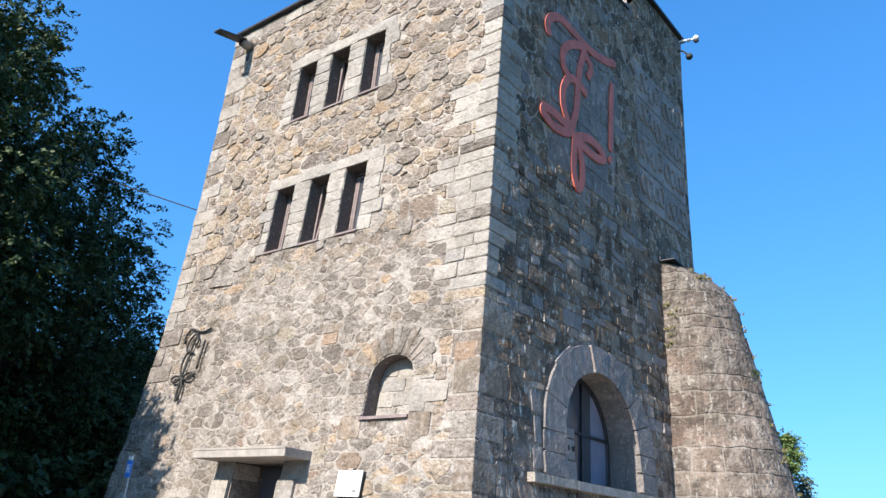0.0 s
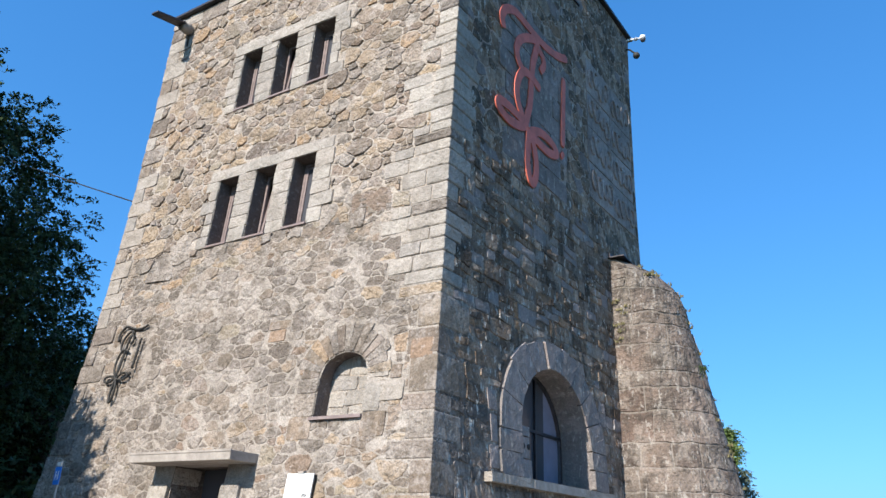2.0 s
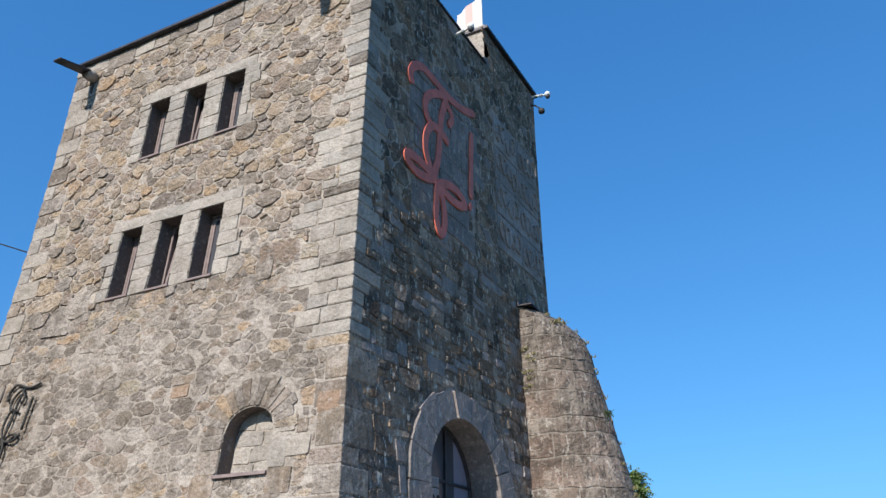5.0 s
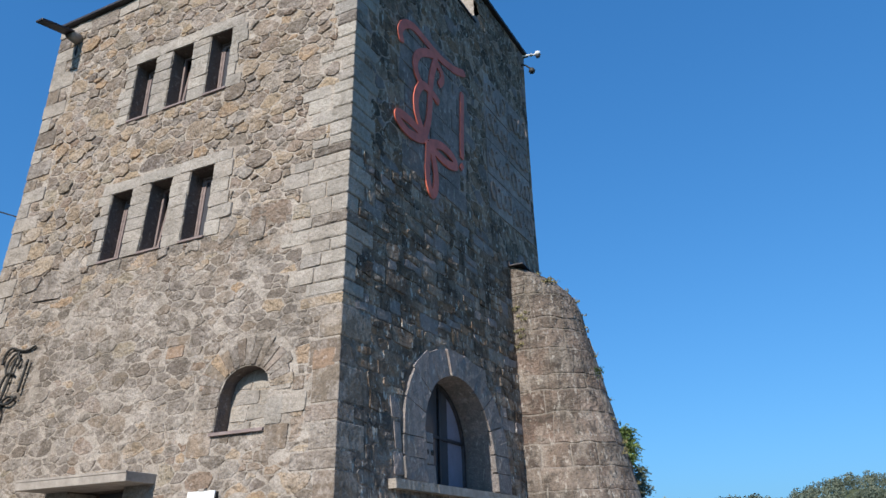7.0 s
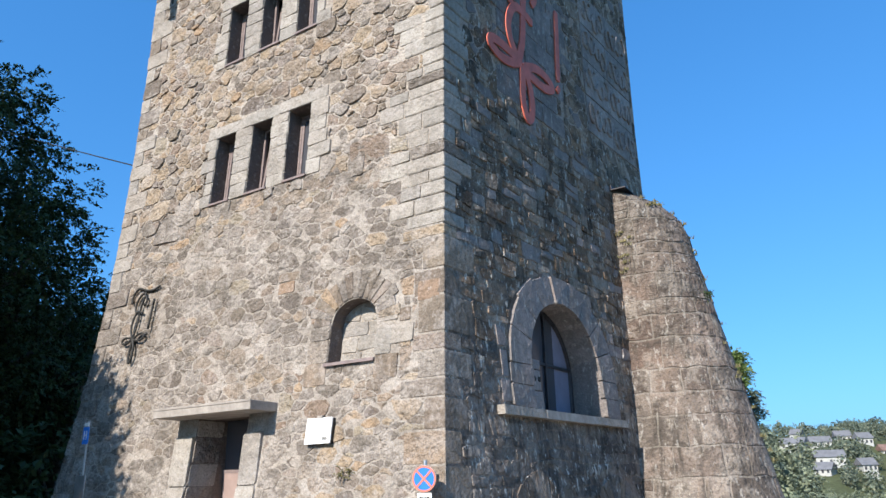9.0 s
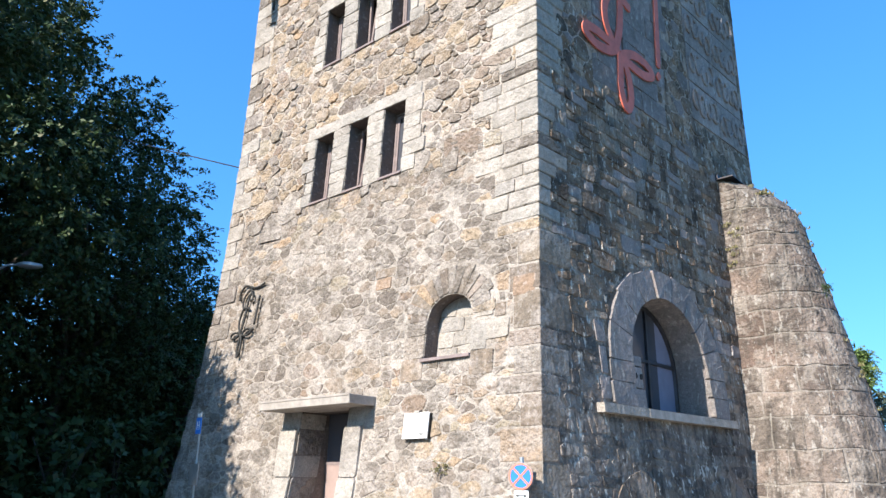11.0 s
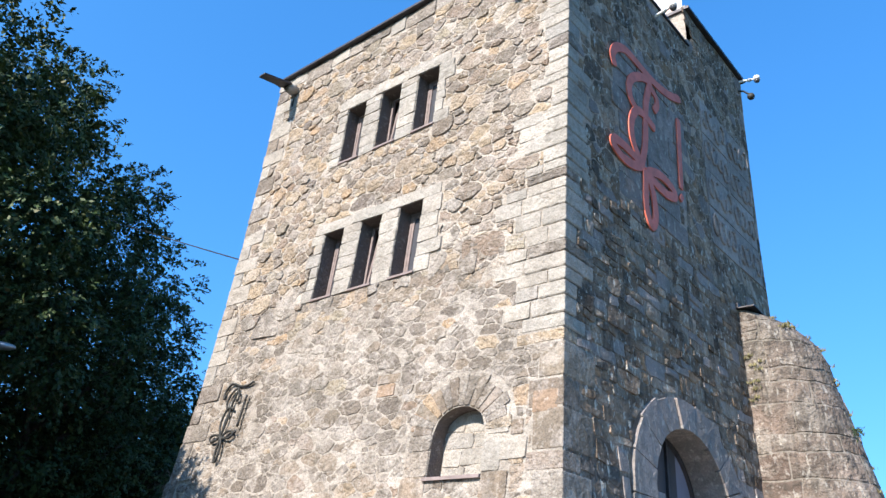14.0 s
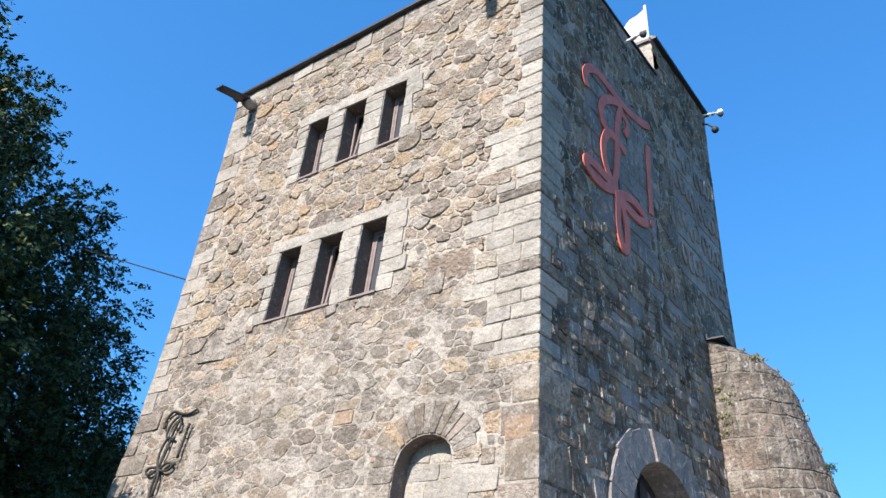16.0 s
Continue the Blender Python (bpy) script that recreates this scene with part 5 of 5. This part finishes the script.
for a, b, c, d, mat in ((-4.08, -3.60, 5.53, 5.78, M_OCHRE), (-4.10, -3.52, 5.79, 5.97, M_BROWN), (-3.06, -2.70, 4.78, 5.13, M_OCHRE), (-3.02, -2.56, 3.90, 4.19, M_BROWN),
                        (-1.45, -0.98, 4.60, 4.97, M_ASHLAR), (-0.96, -0.72, 4.55, 4.82, M_BROWN), (-1.45, -0.62, 4.18, 4.53, M_ASHLAR), (-0.60, -0.13, 4.86, 5.24, M_OCHRE)):
    block(mas_s, S, a, b, c, d, 0.016, mat, rr, "stone", 0.012)
    keep_s.append((a, b, c, d))
# infill and ledge of the niche
nz = [3.99, 4.22, 4.50, 4.78, 5.12]
for k in range(4):
    cuts = [NICHE[0] + 0.02, N_MID + rr.uniform(-0.25, 0.2), NICHE[1] - 0.02]
    for a, b in zip(cuts, cuts[1:]):
        poly = [(a, nz[k]), (b, nz[k]), (b, nz[k + 1]), (a, nz[k + 1])]
        v, f = stone_geometry(lambda u, zz, o: S(u, zz, o - 0.33), poly, 0.006, 0.018, 0.07, 0.012, rr)
        mas_s.add("infill_stone", v, f, M_ASHLAR, (N_MID, 4.5))
ledge = thing("niche_ledge", "thin dark stone ledge below the blind niche", "ledge", S(N_MID, 3.96), kind="structure")
under(slab_face(S, NICHE[0] - 0.05, NICHE[1] + 0.03, 3.93, 3.985, -0.31, 0.07, "slab", M_FRAME), ledge)
# dressed blocks of the entrance's deep reveal
z = 0.0
while z < 3.15:
    h = min(rr.uniform(0.34, 0.52), 3.19 - z)
    cut = rr.uniform(0.22, 0.44)
    for a, b in ((0.0, cut), (cut, 0.66)) if rr.random() < 0.5 else ((0.0, 0.66),):
        block(mas_s, lambda u, zz, o: Vector((-5.84 + o, sunny_y(zz) + u, zz)), a, b, z, z + h, 0.012, rr.choice((M_GREY, M_ASHLAR)), rr, "reveal_stone", 0.004)
    z += h
# jambs of the entrance
for a, b, front in ((-6.38, -5.85, 0.06), (-4.38, -3.91, 0.06)):
    z = 0.0
    while z < 2.86:
        h = min(rr.uniform(0.75, 1.3), 2.88 - z)
        if 2.88 - z - h < 0.3:
            h = 2.88 - z
        block(mas_s, S, a, b, z, z + h, front, M_ASHLAR, rr, "jamb_stone", 0.004)
        z += h
    keep_s.append((a - 0.02, b + 0.02, 0, 2.9))
keep_s.append((-6.44, -3.67, 2.88, 3.40))


SIZES = [(0.36, 60), (0.27, 320), (0.20, 1700), (0.145, 5500), (0.10, 9000), (0.075, 8000)]
FLAT_SIZES = [(0.36, 90), (0.27, 500), (0.20, 1800), (0.15, 5000), (0.105, 12000), (0.08, 9000)]
for poly in packed(scatter(rr, -10.9, 0.2, 0.5, 8.0, FLAT_SIZES, 1.9), 1.9) + packed(scatter(rr, -10.9, 0.2, 8.0, 16.0, SIZES, 1.45), 1.45):
    if len(poly) < 3:
        continue
    poly = keep_off(poly, keep_s, ring_s)
    if len(poly) < 3 or area(poly) < 0.006:
        continue
    cu, cz = middle(poly)
    if cz > 15.9 or cu < left_x(cz) + 0.1 or cu > shade_x(cz) - 0.15:
        continue
    warm = min(1, max(0, (cz - 6.8) / 2.2)) * 0.85 + 0.1 + 0.2 * noise.noise(Vector((cu, cz, 3)) * 0.5)
    if cz < 5.5 and cu > -3.5:
        warm = 0.5
    mat = M_RUBBLE if rr.random() < warm else M_GREY
    high = cz > 7.9
    proud = (rr.uniform(0.004, 0.022) if rr.random() < 0.78 else rr.uniform(0.026, 0.05)) if high else rr.uniform(0.001, 0.014)
    v, f = stone_geometry(S, poly, rr.uniform(0.006, 0.015) if high else rr.uniform(0.002, 0.010), proud, 0.08, 0.012, rr)
    mas_s.add("stone", v, f, mat, (cu, cz))
mas_s.finish("rubble", "rubble stones in warm beige and grey")

# ---- shaded wall ----
rr = random.Random(23)
mas_h = Masonry(wall_h, lambda p: p[1] < 8.2 and p[0] < 8.2)
keep_h = list(quoin_rects_h) + [(ARCH[0], ARCH[1], 3.0, 4.3), (7.0, 10.24, 10.75, 15.22), (1.42, 6.66, 3.0, 3.19)]
ring_h = [(A_MID, 4.0, 2.33, 2.13)]
for o in CELLAR:
    keep_h.append((o[0], o[1], 0.0, o[3] + 0.1))
    c_mid, c_half = (o[0] + o[1]) / 2, (o[1] - o[0]) / 2
    ring_h.append((c_mid, o[3], c_half + 0.62, o[4] + 0.62))
    for k in range(11):
        a0, a1 = math.pi * (1 - k / 11), math.pi * (1 - (k + 1) / 11)
        ro = rr.uniform(0.45, 0.60)
        poly = [(c_mid + c_half * math.cos(a), o[3] + o[4] * math.sin(a)) for a in (a0, a1)]
        poly += [(c_mid + (c_half + ro) * math.cos(a), o[3] + (o[4] + ro) * math.sin(a)) for a in (a1, a0)]
        v, f = stone_geometry(H, poly, 0.010, rr.uniform(0.01, 0.03), 0.08, 0.006, rr)
        mas_h.add("voussoir", v, f, rr.choice((M_FOOT, M_BROWN)), (c_mid, 1.2))
# arch stones: the keystone and the far half stand prouder
n = 9
for k in range(n):
    a0, a1 = math.pi * (1 - k / n), math.pi * (1 - (k + 1) / n)
    ro, rz = 2.30 + rr.uniform(-0.04, 0.04), 2.10 + rr.uniform(-0.04, 0.04)
    poly = [(A_MID + (A_HALF + 0.0) * math.cos(a), 4.0 + 1.47 * math.sin(a)) for a in (a0, (a0 + a1) / 2, a1)]
    poly += [(A_MID + ro * math.cos(a), 4.0 + rz * math.sin(a)) for a in (a1, (a0 + a1) / 2, a0)]
    v, f = stone_geometry(H, poly, 0.006, 0.055 if k < 4 else 0.10, 0.04, 0.003, rr)
    mas_h.add("voussoir", v, f, M_SLAB, (A_MID, 5.0), False)
for a, b, out in ((1.98, ARCH[0], 0.055), (ARCH[1], 6.56, 0.10)):
    z = 3.19
    for h in (0.42, 0.39):
        block(mas_h, H, a + rr.uniform(-0.05, 0.05) * (a < 3), b, z, min(4.0, z + h), out, M_SLAB, rr, "jamb_stone")
        z += h
# low infill that narrows the opening at its foot
for z, h in ((3.18, 0.36), (3.55, 0.40), (3.96, 0.20)):
    block(mas_h, lambda u, zz, o: H(u, zz, o - 0.06), ARCH[0] - 0.02, 3.14, z, z + h, 0.07, M_SLAB, rr, "jamb_stone")
keep_h += [(1.95, ARCH[0], 3.17, 4.0), (ARCH[1], 6.6, 3.17, 4.0)]
for z, h, w in ((3.25, 0.42, 0.3), (3.7, 0.5, 0.24), (4.25, 0.4, 0.3)):
    block(mas_h, H, 1.93 - w, 1.93, z, z + h, 0.02, M_SLAB, rr)
    keep_h.append((1.93 - w, 1.93, z, z + h))
# smooth slabs behind the emblem
z = 9.9
while z < 14.2:
    h = rr.uniform(0.42, 0.62)
    u = 2.5 + rr.uniform(-0.3, 0.2)
    while u < 5.2:
        w = rr.uniform(0.7, 1.2)
        block(mas_h, H, u, u + w, z, z + h, 0.022, M_PANEL, rr, "slab")
        keep_h.append((u, u + w, z, z + h))
        u += w
    z += h
DARK_SIZES = [(0.34, 300), (0.25, 1500), (0.18, 4500), (0.13, 7000), (0.09, 8000)]
for poly in coursed(rr, -0.2, BACK, 0.6, 9.85, (0.17, 0.40), (0.3, 0.85)) + packed(scatter(rr, -0.2, BACK, 9.75, 18.1, DARK_SIZES, 1.4), 1.4):
    if len(poly) < 3:
        continue
    cu, cz = middle(poly)
    poly = clip(clip(poly, BACK - 0.03, 0, 1, 0), 0, top_h(cu) - 0.03, 0, 1)
    if len(poly) < 3:
        continue
    poly = keep_off(poly, keep_h, ring_h)
    if len(poly) < 3 or area(poly) < 0.012 or area(poly) > 0.6:
        continue
    cu, cz = middle(poly)
    if cu > BACK - 0.12 or cz > top_h(cu) - 0.1 or cu < sunny_y(cz) + 0.1:
        continue
    r = rr.random()
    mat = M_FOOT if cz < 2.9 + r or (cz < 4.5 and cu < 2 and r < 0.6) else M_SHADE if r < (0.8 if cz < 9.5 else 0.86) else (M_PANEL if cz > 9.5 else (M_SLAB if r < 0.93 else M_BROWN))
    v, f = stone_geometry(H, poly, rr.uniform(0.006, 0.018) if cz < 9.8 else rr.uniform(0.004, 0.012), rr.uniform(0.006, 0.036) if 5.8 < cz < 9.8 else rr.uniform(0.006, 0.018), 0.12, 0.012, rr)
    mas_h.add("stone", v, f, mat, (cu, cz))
mas_h.finish("rubble", "weathered stones with lichen, in tones darkened for shade")

# ---- buttress stones ----
rr = random.Random(37)
mas_b = Masonry(buttress, lambda p: True, 260)


def round_buttress(u, z, out):
    ring = butt_ring(z, max(out, -0.02), 16)
    left = u
    for a, b in zip(ring, ring[1:]):
        d = (b - a).length
        if left <= d:
            return a + (b - a) * (left / d)
        left -= d
    return ring[-1]


def course_stone(a, b, lo, hi, proud, rr):
    """A stone bent round the buttress: its face follows the curve, its edges are worn."""
    g, e = rr.uniform(0.002, 0.018), rr.uniform(0.012, 0.03)
    n = max(2, int((b - a) / 0.14))
    us = [a + g] + [a + g + e + (b - a - 2 * g - 2 * e) * k / n for k in range(n + 1)] + [b - g]
    zs = [lo + g, lo + g + e, (lo + hi) / 2, hi - g - e, hi - g]
    verts = []
    for zi, zz in enumerate(zs):
        for ui, uu in enumerate(us):
            border = zi in (0, 4) or ui in (0, len(us) - 1)
            w = noise.noise_vector(Vector((uu * 2.9, zz * 2.9, 7.5))) * 0.05
            lift = noise.noise(Vector((uu * 4.0, zz * 4.0, 2.0))) * 0.008
            verts.append(round_buttress(max(0.0, uu + w.x), zz + w.y, -0.004 if border else proud + lift))
    m = len(us)
    return verts, [(r * m + c, r * m + c + 1, r * m + m + c + 1, r * m + m + c) for r in range(4) for c in range(m - 1)]


z = 0.5
while z < 9.2:
    h = min(rr.uniform(0.30, 0.44) if rr.random() < 0.3 else rr.uniform(0.5, 0.78), 9.25 - z)
    if h < 0.2:
        break
    ring = butt_ring(z)
    total = sum((b - a).length for a, b in zip(ring, ring[1:]))
    flat = (ring[2] - ring[0]).length
    u = rr.uniform(-0.2, 0.05)
    while u < total * 0.8:
        dressed = u < 0.50 * total
        w = (rr.uniform(0.45, 0.8) if rr.random() < 0.35 else rr.uniform(0.9, 1.7)) if dressed else rr.uniform(0.2, 0.5)
        a = max(0.0, u)
        if u + w - a > 0.2:
            # beyond the rounded corner the courses break up into small rubble
            rows = 1 if (dressed and (rr.random() < 0.85 or h < 0.4)) or (not dressed and h < 0.3) else 2
            share = rr.uniform(0.38, 0.62)
            for k in range(rows):
                lo, hi = (z, z + h) if rows == 1 else ((z, z + h * share) if k == 0 else (z + h * share, z + h))
                v, f = course_stone(a, u + w, lo, hi, rr.uniform(0.008, 0.018) if dressed else rr.uniform(0.012, 0.045), rr)
                mas_b.add("stone", v, f, M_BUTT, (u, z))
        u += w
    z += h
mas_b.finish("back_stones", "buttress stones on the far side")
cap = thing("buttress_flashing", "small dark metal flashing on the buttress top", "flashing", (0.3, 8.3, 9.31), kind="structure")
under(part("sheet", box_bm(-0.05, 0.62, 7.93, 8.75, 9.315, 9.345), M_METAL), cap)
under(part("upstand", box_bm(shade_x(9.4) + SKEW * 8.3, shade_x(9.4) + SKEW * 8.3 + 0.07, 7.93, 8.75, 9.346, 9.46), M_METAL), cap)


# ---- growth on the buttress ----
spots = []
for k in range(14):
    z = 7.4 + 1.75 * rr.random()
    ring = butt_ring(z, 0.02, 16)
    spots.append((tuple(rr.choice(ring[6:14])), 0.05))
for k in range(16):
    z = 2.0 + 5.4 * rr.random()
    ring = butt_ring(z, 0.02, 16)
    spots.append((tuple(rr.choice(ring[9:14])), 0.05))
for k in range(12):
    z = 6.6 + 2.2 * rr.random()
    spots.append((tuple(butt_ring(z, 0.02, 16)[0] + Vector((rr.uniform(0.15, 0.5), 0, 0))), 0.05))
tufts("buttress_moss", "dry grass and moss in the buttress joints", spots, 22, LEAF_MOSS, 0.03, 0.12)
